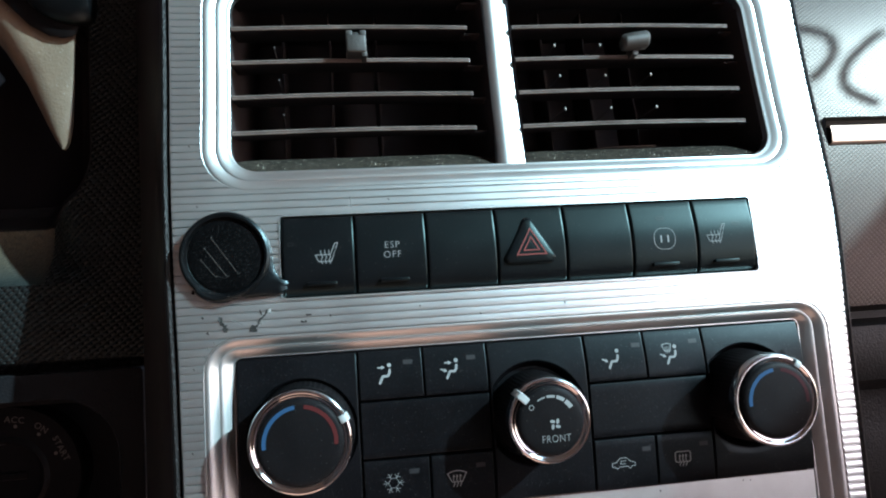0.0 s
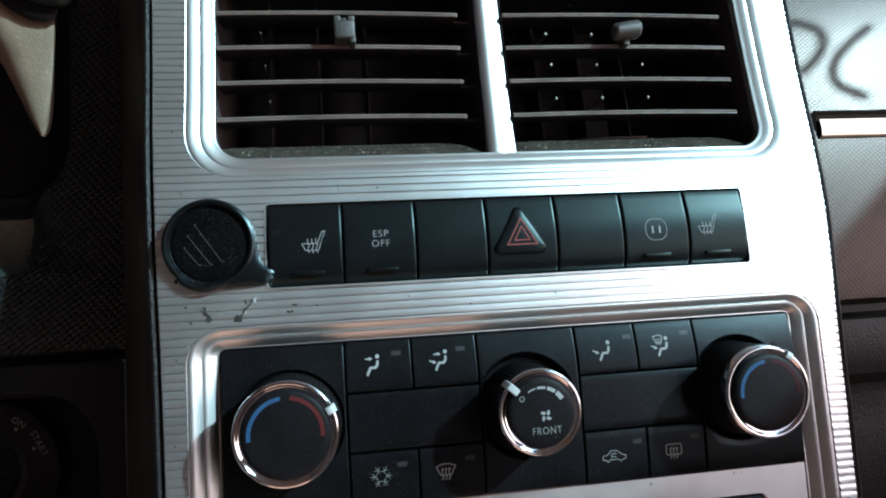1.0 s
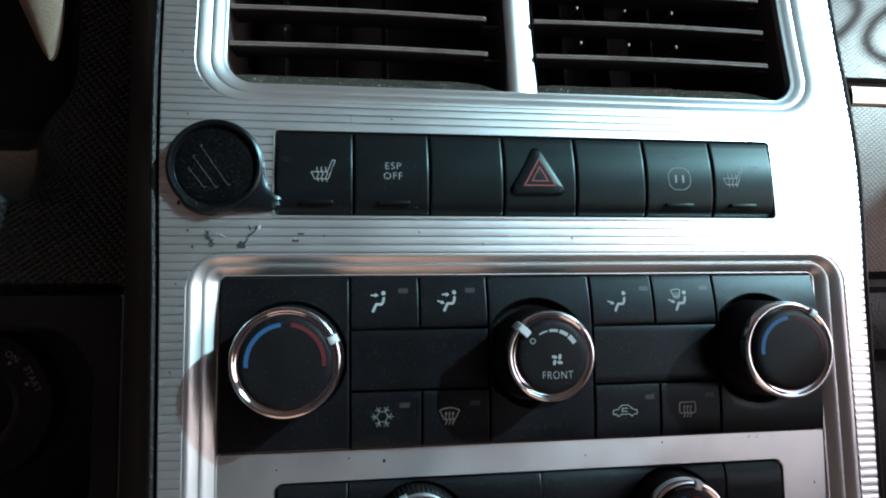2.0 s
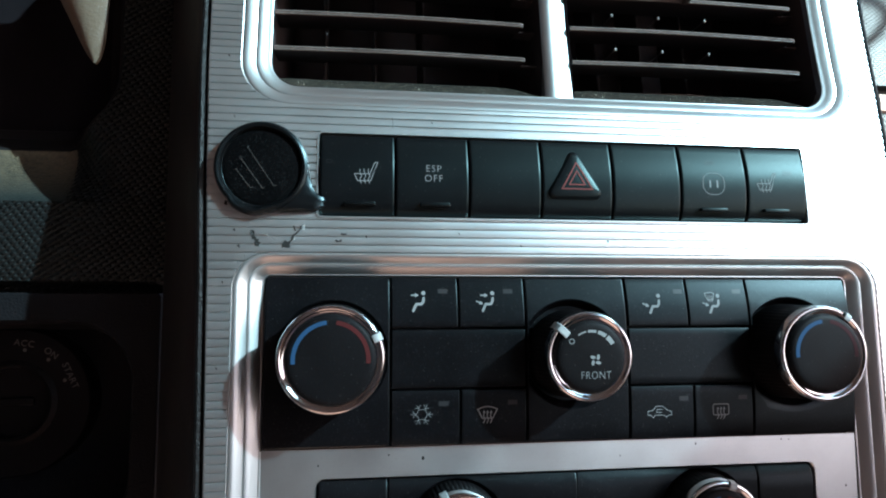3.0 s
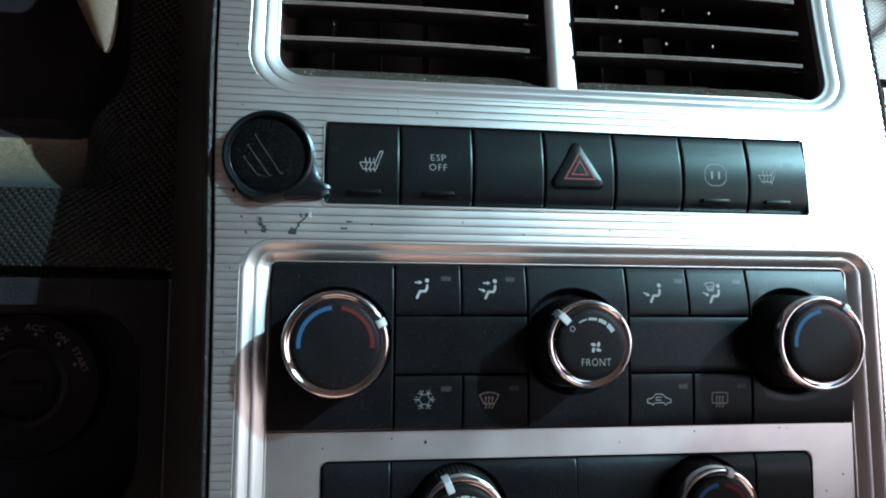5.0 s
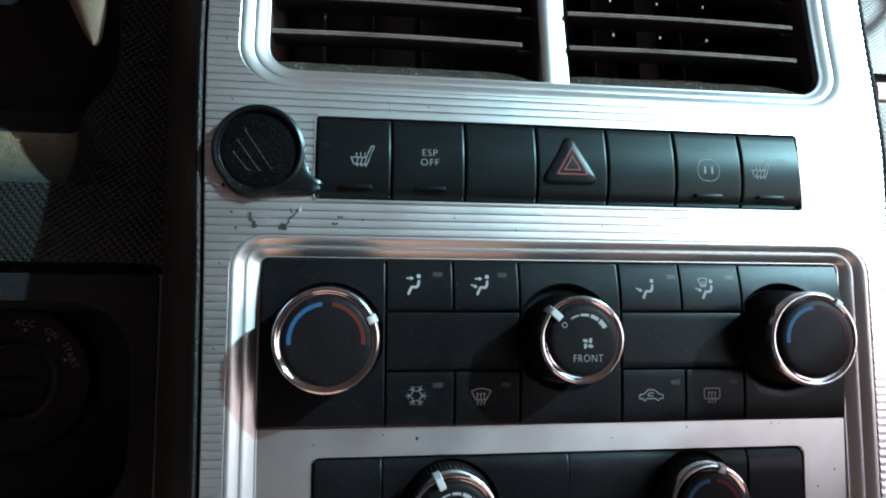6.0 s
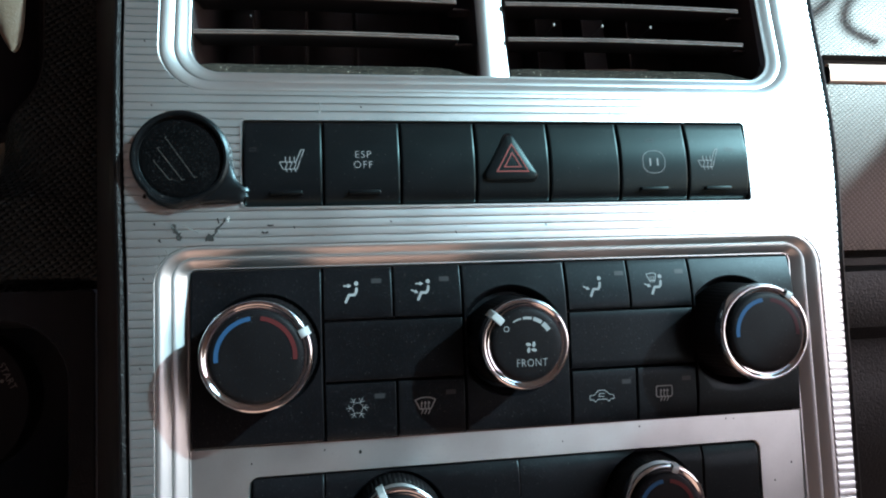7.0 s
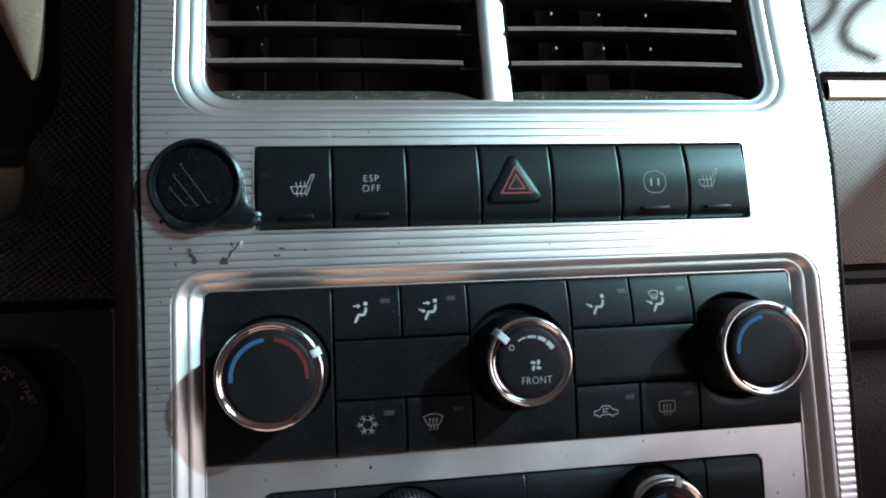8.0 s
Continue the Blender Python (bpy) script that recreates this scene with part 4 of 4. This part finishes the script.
# ---- chips and scratches in the silver ----
def build_marks():
    def chip(points, width, material, name, label):
        bm = bmesh.new()
        y = lambda x, z: front(z)  # noqa: E731
        rng = random.Random(len(points) * 7 + int(points[0][0] * 10))
        points = [(p[0] + (q[0] - p[0]) * f, p[1] + (q[1] - p[1]) * f) for p, q in zip(points, points[1:]) for f in (0, 0.34, 0.67)] + points[-1:]
        n = len(points)
        L, R = [], []
        for i, (x, z) in enumerate(points):
            (xa, za), (xb, zb) = points[max(i - 1, 0)], points[min(i + 1, n - 1)]
            across = Vector((zb - za, xa - xb)).normalized()
            for side, row in ((-1, L), (1, R)):
                q = Vector((x, z)) + across * side * width * rng.uniform(0.15, 0.8) * (0.45 if i in (0, n - 1) else 1)
                row.append(bm.verts.new((q.x, y(q.x, q.y) - 0.01, q.y)))
        for i in range(n - 1):
            bm.faces.new((L[i], R[i], R[i + 1], L[i + 1]))
        part(name, bm, material, bezel, label)

    dark = "dark chip in the silver paint"
    for x, z in ((-11.02, 2.86), (-9.56, 3.44), (-9.84, 3.08), (-11.23, 3.26)):
        chip([(x, z), (x + 0.05, z - 0.05), (x + 0.08, z - 0.11)], 0.05, SCRAPE, "scratch", "bared pale edge of a chip")
    chip([(-12.05, 4.30), (-12.03, 4.22), (-12.02, 4.14)], 0.10, CHIP, "paint_chip", dark)
    for x, z in ((-7.4, 3.16), (-4.2, 3.3), (-2.0, 2.9), (-11.9, 7.3), (-12.2, 9.6), (-5.1, 7.3), (-12.1, 1.6), (-12.2, -1.2), (1.2, 3.1), (3.9, 7.2)):
        chip([(x, z), (x + 0.03, z - 0.03), (x + 0.05, z - 0.07)], 0.035, CHIP, "paint_chip", dark)
    chip([(-11.20, 3.30), (-11.17, 3.22), (-11.12, 3.10), (-11.04, 3.00), (-10.98, 2.90), (-10.94, 2.78)], 0.15, CHIP, "paint_chip", dark)
    chip([(-10.16, 2.86), (-10.06, 2.82), (-9.96, 2.90)], 0.19, CHIP, "paint_chip", dark)
    chip([(-10.0, 2.86), (-9.86, 3.0), (-9.80, 3.14), (-9.68, 3.26), (-9.58, 3.36), (-9.55, 3.48)], 0.07, CHIP, "paint_chip", dark)
    chip([(-9.80, 3.48), (-9.77, 3.38), (-9.74, 3.30)], 0.05, CHIP, "paint_chip", dark)
    chip([(-11.77, 3.34), (-11.74, 3.31), (-11.71, 3.27)], 0.07, CHIP, "paint_chip", dark)
    chip([(-11.62, 2.80), (-11.58, 2.76), (-11.54, 2.72)], 0.08, CHIP, "paint_chip", dark)
    chip([(-8.24, 3.21), (-8.13, 3.20), (-8.03, 3.22)], 0.06, CHIP, "paint_chip", dark)
    chip([(-8.42, 2.98), (-8.30, 2.97), (-8.20, 2.99)], 0.07, CHIP, "paint_chip", dark)
    chip([(-10.9, 3.22), (-10.7, 3.18), (-10.5, 3.06), (-10.4, 3.0)], 0.025, SCRAPE, "scratch", "thin pale scratch")
    chip([(-9.50, 3.30), (-9.46, 3.42), (-9.44, 3.52)], 0.08, SCRAPE, "scratch", "thin pale scratch")
    chip([(-6.50, 7.42), (-6.47, 7.30), (-6.46, 7.16), (-6.46, 7.06)], 0.022, SCRAPE, "scratch", "fine pale scratch")
    chip([(-6.62, 7.07), (-6.52, 7.05), (-6.40, 7.06)], 0.04, SCRAPE, "scratch", "thin pale scratch")
    for x, z in ((-11.72, 2.02), (-11.80, 1.55), (-11.62, 2.30), (-11.40, 2.48), (-11.80, 0.6), (-11.80, -0.8)):
        chip([(x, z), (x + 0.02, z - 0.05), (x + 0.03, z - 0.12)], 0.025, SCRAPE, "scratch", "pale nick in the moulding's edge")
    for x, z, w in ((-5.4, -4.36, 0.10), (4.46, -4.17, 0.06), (-6.56, -4.22, 0.05), (10.3, -5.84, 0.07), (9.6, -6.43, 0.06), (-8.9, -4.5, 0.05), (1.6, -4.5, 0.05), (7.8, -4.1, 0.05), (8.1, -4.12, 0.04)):
        bm = bmesh.new()
        bm.faces.new([bm.verts.new((x + w * (0.5 + 0.3 * noise.noise(Vector((x, a, 0)))) * math.cos(a), 0.212, z + 0.7 * w * math.sin(a))) for a in [math.tau * k / 7 for k in range(7)]])
        part("dirt_speck", bm, CHIP, bezel, "speck of dirt on the silver plate")


build_marks()


# ---- black sides of the stack ----
def build_side(s, x_far, y_far, name, label):
    side = thing(name, (s * 13, 1.0, 4), label, "dashboard trim")
    bm = bmesh.new()
    rows = []
    for i in range(60):
        z = -13 + 35.5 * i / 59
        h, y = half_width(z) + 0.07, front(z)
        rows.append([(s * h, y + 0.45, z), (s * (h + 0.03), y + 0.28, z), (s * (h + 0.10), y + 0.16, z), (s * (h + 0.20), y + 0.12, z), (s * (h + 0.30), y + 0.18, z), (s * (h + 0.36), y + 0.32, z), (s * (h + 0.40), y + 0.6, z)])
    grid_faces(bm, rows)
    bmesh.ops.recalc_face_normals(bm, faces=bm.faces)
    part("edge_bead", bm, EDGE, side, "rounded grained black edging")
    bm = bmesh.new()
    rows = []
    for i in range(40):
        z = -13 + 35.5 * i / 39
        h, y = half_width(z) + 0.45, front(z) + 0.5
        rows.append([(s * (h - 0.1), y, z)] + [(s * (h + (x_far - h) * (f ** 0.9)), y + (y_far + 0.3 - y) * f, z) for f in (0.05, 0.2, 0.4, 0.6, 0.8, 1.0)])
    grid_faces(bm, rows)
    bmesh.ops.recalc_face_normals(bm, faces=bm.faces)
    part("side_wall", bm, SIDE, side)


build_side(-1, 15.74, 6.7, "stack_side_trim", "black side of the centre stack with a grained edge")
build_side(1, 15.4, 4.7, "stack_side_trim", "black side of the centre stack beside the passenger dash")


# ---- passenger side of the dash ----
def build_right_dash():
    dash = thing("passenger_dash", (25, 5, 5), "dark woven-grain dashboard panel on the passenger side, in sun", "dashboard")
    bm = bmesh.new()
    rows = []
    for z, y in ((22.5, 9.6), (21.0, 7.2), (19.5, 6.4), (15, 5.45), (11.14, 4.78)):
        rows.append([(x, y, z) for x in (15.2, 20, 26, 34, 46)])
    grid_faces(bm, rows)
    for a, b in ((15.2, 16.42), (45.0, 46)):
        grid_faces(bm, [[(a, 4.78, 11.14), (b, 4.78, 11.14)], [(a, 4.6, 9.74), (b, 4.6, 9.74)]])
    rows = []
    for z, y in ((9.74, 4.6), (6, 4.1), (3, 3.85), (2.05, 3.9), (1.85, 4.55), (1.75, 5.1)):
        rows.append([(x, y, z) for x in (15.2, 20, 26, 34, 46)])
    grid_faces(bm, rows)
    bmesh.ops.recalc_face_normals(bm, faces=bm.faces)
    part("woven_panel", bm, HATCH, dash)
    # slot for the trim strip
    bm = bmesh.new()
    ring = [(16.42, 9.74), (45, 9.74), (45, 11.14), (16.42, 11.14)]
    grid_faces(bm, [[(x, 4.6, z) for x, z in ring], [(x + (0.10 if x < 20 else -0.1), 5.2, z + (0.03 if z < 10 else -0.03)) for x, z in ring]], closed=True)
    bm.faces.new([bm.verts.new((x, 5.2, z)) for x, z in ring])
    part("strip_slot", bm, GAP, dash)
    bm = bmesh.new()
    rows = []
    for y, z in ((5.15, 9.86), (4.78, 9.87), (4.68, 9.95), (4.64, 10.3), (4.66, 10.6), (4.74, 10.75), (5.15, 10.78)):
        rows.append([(x, y, z) for x in (16.74, 20, 30, 44.8)])
    grid_faces(bm, rows)
    bmesh.ops.recalc_face_normals(bm, faces=bm.faces)
    part("trim_strip", bm, STRIP, dash, "pale champagne metal trim strip")
    # grained lower dash
    bm = bmesh.new()
    rows = []
    for z, y in ((1.75, 5.1), (1.40, 5.1), (1.25, 4.3), (1.10, 4.05), (0.6, 3.95), (-0.6, 4.0), (-1.4, 4.3), (-1.75, 4.9), (-2.0, 5.4), (-2.6, 5.6), (-4.0, 5.5), (-6.5, 5.7), (-9, 6.6), (-13, 9)):
        rows.append([(x, y, z) for x in (15.2, 17, 20, 26, 34, 46)])
    grid_faces(bm, rows)
    bmesh.ops.recalc_face_normals(bm, faces=bm.faces)
    part("lower_dash", bm, LOWER, dash, "leather-grained dark lower dash")


build_right_dash()


# ---- driver's side of the dash ----
def deeper(bm, k=1.03):
    """Sets the driver's panels back from the stack, in proportion."""
    for v in bm.verts:
        v.co = Vector((-7.5, -24, 0.6)) + (v.co - Vector((-7.5, -24, 0.6))) * k
    return bm


def build_left_dash():
    dash = thing("driver_dash", (-25, 6, 5), "dark woven-grain dashboard panel on the driver's side", "dashboard")
    inner = rounded(-45, -17.4, 7.85, 20.8, 3.0, 10)
    outer = []
    for k, (x, z) in enumerate(inner):
        # straight out from the corner's centre to the outer edge, its diagonal to the corner itself
        cx, cz = (-20.4 if k // 11 in (0, 3) else -42), (17.8 if k // 11 < 2 else 10.85)
        ex, ez = (-15.45 if cx > -30 else -46), (22 if cz > 15 else 5.15)
        s = k % 11 / 10 if k // 11 in (0, 2) else 1 - k % 11 / 10
        outer.append((ex, cz + (ez - cz) * min(1, s * 2)) if s <= 0.5 else (ex + (cx - ex) * (s - 0.5) * 2, ez))
    woven, ledge = bmesh.new(), bmesh.new()
    n = len(inner)

    def lift(x, z):
        t = max(0.0, min(1.0, (10.33 - z) / 2.48))
        u = max(0.0, min(1.0, (-18.2 - x) / 2.2))
        return 2.8 * t * t * (3 - 2 * t) * u * u * (3 - 2 * u)

    for i in range(n):
        j = (i + 1) % n
        target = ledge if max(outer[i][1], outer[j][1]) < 5.3 and inner[i][1] < 7.9 and inner[j][1] < 7.9 else woven
        cols = []
        for k in (i, j):
            (xo, zo), (xi, zi) = outer[k], inner[k]
            # bends back towards the hood, hardly at first
            cols.append([(xo + (xi - xo) * f, 6.0 - 0.05 * f + lift(xi, zi) * (1 - (1 - f) ** 1.5), zo + (zi - zo) * f) for f in (0, 0.2, 0.4, 0.6, 0.8, 1.0)])
        grid_faces(target, cols)
    rows = []
    for z, y in ((5.15, 6.0), (5.05, 5.97), (3.45, 5.95), (2.06, 6.0), (1.92, 6.06), (1.84, 6.3), (1.80, 7.3), (1.2, 7.3)):
        rows.append([(x, y, z) for x in (-46, -30, -22, -18, -15.45)])
    grid_faces(woven, rows)
    for bm in (woven, ledge):
        bmesh.ops.remove_doubles(bm, verts=bm.verts, dist=0.002)
        bmesh.ops.recalc_face_normals(bm, faces=bm.faces)
    for bm in (woven, ledge):
        deeper(bm)
    part("woven_panel", woven, WEAVE, dash)
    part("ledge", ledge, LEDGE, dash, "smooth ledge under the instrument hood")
    # instrument recess
    bm = bmesh.new()
    rows = []
    for d, y in ((0, 5.95), (0.10, 6.05), (0.25, 6.6), (0.9, 8.7), (2.2, 11.8)):
        rows.append([(x, y + lift(x + d, z - d) * (1 - (y - 5.95) / 5.85), z) for x, z in rounded(-45 + d, -17.4 - d, 7.85 + d, 20.8 - d, 3.0 - d * 0.5, 10)])
    grid_faces(bm, rows, closed=True)
    bmesh.ops.recalc_face_normals(bm, faces=bm.faces)
    part("instrument_recess", deeper(bm), RECESS, dash)
    # ignition panel with its well
    bm = bmesh.new()
    outer = rounded(-46, -15.6, -13, 1.45, 0.2, 8)
    inner = rounded(-25.6, -16.5, -8.5, 0.35, 2.6, 8)
    rows = [[(x, 7.3, z) for x, z in rounded(-46, -15.5, -13, 1.44, 0.2, 8)], [(x, 6.06, z) for x, z in rounded(-46, -15.55, -13, 1.44, 0.2, 8)], [(x, 6.0, z) for x, z in rounded(-46, -15.6, -13, 1.38, 0.2, 8)], [(x, 5.99, z) for x, z in rounded(-46, -15.9, -13, 1.05, 0.4, 8)], [(x, 6.0, z) for x, z in inner],
            [(x, 6.2, z) for x, z in rounded(-25.5, -16.6, -8.4, 0.25, 2.5, 8)], [(x, 7.7, z) for x, z in rounded(-25.9, -16.9, -8.5, -0.0, 2.3, 8)], [(x, 10.0, z) for x, z in rounded(-27.0, -17.4, -9.0, -0.1, 2.3, 8)]]
    made = grid_faces(bm, rows, closed=True)
    bm.faces.new(made[-1])
    bmesh.ops.recalc_face_normals(bm, faces=bm.faces)
    part("ignition_panel", deeper(bm), DASH, dash, "leather-grained dark panel with a rounded well")


build_left_dash()


def build_cluster():
    cl = thing("instrument_cluster", (-30, 11, 13), "unlit dark instrument cluster with a green display digit", "instrument cluster")
    bm = box(bmesh.new(), -43, -19.3, 11.2, 11.8, 9.1, 18.6, 0.2, 2)
    part("lens", bm, CLUSTER, cl)
    bm = ring_moulding(-43.2, -19.0, 8.8, 18.8, 1.6, [(0, 11.0), (0.1, 10.9), (0.5, 10.85), (0.6, 11.2)], lambda z: 0.0)
    part("surround", bm, RECESS, cl)
    bm = bmesh.new()
    x, z, w, h = -25.75, 11.92, 0.26, 0.30
    for p in ([(x + w, z + h), (x, z + h)], [(x, z + h), (x, z)], [(x, z), (x + w, z)], [(x + w, z), (x + w, z - h)], [(x + w, z - h), (x, z - h)]):
        stroke(bm, p, 0.055, 11.18)
    part("display_digit", bm, GREEN, cl, "green lit digit 5")
    # sun patch on the hood's inner cheek, built as a pale wedge inside the recess, rolling away into the dark along its
    # slanted edge
    bm = bmesh.new()
    outline = [(10.95, -18.52, -18.46), (11.05, -18.58, -18.36), (11.25, -18.72, -18.27), (11.6, -18.95, -18.20), (12.2, -19.28, -18.13), (13.2, -19.78, -18.09), (14.6, -20.50, -18.05), (16.2, -21.45, -18.01), (17.8, -22.55, -18.0), (19.2, -23.6, -17.99)]
    rows = []
    for z, xl, xr in outline:
        y, w = 5.8 + 0.02 * (z - 12), xr - xl
        roll = min(1.5, 0.55 * w)
        row = [(xl - 0.25 * roll, y + 1.6 * roll, z)]
        for k in range(9):
            a = radians(80 * (1 - k / 8))
            row.append((xl + roll * (1 - math.sin(a) / math.sin(radians(80))), y + roll * (1 - math.cos(a)), z))
        rows.append(row + [(xr - 0.04 * w, y, z), (xr, y + 0.03, z), (xr + 0.01, y + 0.2, z)])
    grid_faces(bm, rows)
    bmesh.ops.recalc_face_normals(bm, faces=bm.faces)
    part("cheek_sun_patch", bm, CHEEK, cl, "inner cheek of the hood, shaped and coloured pale as the sun patch on it")
    return cl


build_cluster()


def build_lever():
    lever = thing("column_lever", (-20, 5.1, 17.4), "glossy black steering column lever with a ribbed end ring", "lever")
    def tube(points, name, material, label="", y=5.4, flat=0.6):
        bm = bmesh.new()
        n = 20
        rows = [[(x, y + r * flat * math.cos(math.tau * i / n), z + 0.28 + r * math.sin(math.tau * i / n)) for i in range(n)] for x, z, r in points]
        made = grid_faces(bm, rows, closed=True)
        bm.faces.new(made[0]), bm.faces.new(made[-1])
        bmesh.ops.recalc_face_normals(bm, faces=bm.faces)
        part(name, bm, material, lever, label)
    tube([(-21.6, 19.0, 0.9), (-20.6, 18.3, 1.25), (-19.7, 17.6, 1.5), (-18.9, 17.3, 1.68), (-18.3, 17.2, 1.68), (-18.0, 17.2, 1.62), (-17.8, 17.2, 1.48), (-17.65, 17.2, 1.2), (-17.58, 17.2, 0.7)], "boot", SMOOTH, "matt black rubber boot", 5.62, 0.14)
    tube([(-30, 19.8, 0.6), (-22, 18.8, 0.65), (-19.4, 17.7, 0.75), (-18.9, 17.6, 0.75)], "stem", SMOOTH)
    tube([(-19.75, 17.75, 0.3), (-19.6, 17.7, 0.75), (-19.2, 17.55, 1.0), (-18.6, 17.3, 1.12), (-17.9, 17.15, 1.12), (-17.3, 17.1, 1.08), (-17.05, 17.1, 0.95), (-16.98, 17.1, 0.7)], "end_knob", RUBBER)


build_lever()


def build_ignition():
    ign = thing("ignition_switch", (-21, 6.3, -3), "dark round ignition switch lettered LOCK ACC ON START", "ignition switch")
    cx, cz = -22.58, -3.30
    y = 9.6
    part("dial", lathe(bmesh.new(), cx, cz, [(3.27, y + 1.6), (3.27, y + 0.1), (3.2, y), (1.88, y), (1.80, y - 0.06), (1.66, y - 0.10), (1.56, y - 0.04), (1.50, y + 0.4), (0.02, y + 0.5)], 64), SMOOTH, ign)
    part("key_slot", box(bmesh.new(), cx - 0.75, cx + 0.75, y + 0.36, y + 0.52, cz - 0.16, cz + 0.16, 0.05, 2), SMOOTH, ign)
    for word, a in (("LOCK", 117), ("ACC", 82), ("ON", 55), ("START", 26)):
        r = 2.62
        part("lettering", letters(word, cx + r * math.cos(radians(a)), cz + r * math.sin(radians(a)), 0.29, y, a - 90, 0.0, 1.08), INK, ign)
        bm = blob(bmesh.new(), disc(cx + 2.34 * math.cos(radians(a - 2)), cz + 2.34 * math.sin(radians(a - 2)), 0.08, 12), y)
        part("dot", bm, INK, ign)


build_ignition()


# ---- an unseen cable added above and outside the view to cast the curled shadows on the passenger's dash ----
def build_cable():
    way = Vector((1.20, -1.0, 0.86)) * 26.0
    loops = [[(15.2, 15.9), (16.6, 15.8), (17.6, 15.4), (17.7, 14.6), (17.1, 13.8), (16.2, 13.1)], [(20.6, 15.6), (19.4, 14.8), (18.3, 13.9), (17.8, 13.0), (18.0, 12.3), (19.2, 11.7)]]
    cable = thing("shadow_cable", (34, -9, 26), "unseen dark cable added to cast curled shadows on the passenger dash", "cable")
    for loop in loops:
        pts = [Vector((x, 5.2 + 0.17 * (z - 12), z)) + way for x, z in loop]
        fine = []
        for i in range(len(pts) - 1):
            p0, p1, p2, p3 = pts[max(i - 1, 0)], pts[i], pts[i + 1], pts[min(i + 2, len(pts) - 1)]
            for k in range(6):
                t = k / 6
                fine.append(0.5 * ((2 * p1) + (p2 - p0) * t + (2 * p0 - 5 * p1 + 4 * p2 - p3) * t * t + (3 * p1 - p0 - 3 * p2 + p3) * t ** 3))
        fine.append(pts[-1])
        toward = Vector((1.20, -1.0, 0.86))
        last = fine[-1]
        # tails run along the sun's way, so they add no shadow
        fine += [last + toward * ((71.7 - last.x) / 1.20 * f) for f in (0.05, 0.3, 0.6, 1.0)]
        bm = bmesh.new()
        rows = []
        for i, p in enumerate(fine):
            d = (fine[min(i + 1, len(fine) - 1)] - fine[max(i - 1, 0)]).normalized()
            a = d.cross(Vector((0, 1, 0))).normalized()
            b = d.cross(a)
            rows.append([p + 0.25 * (a * math.cos(math.tau * k / 8) + b * math.sin(math.tau * k / 8)) for k in range(8)])
        made = grid_faces(bm, rows, closed=True)
        bm.faces.new(made[0]), bm.faces.new(made[-1])
        part("strand", bm, RUBBER, cable)


build_cable()
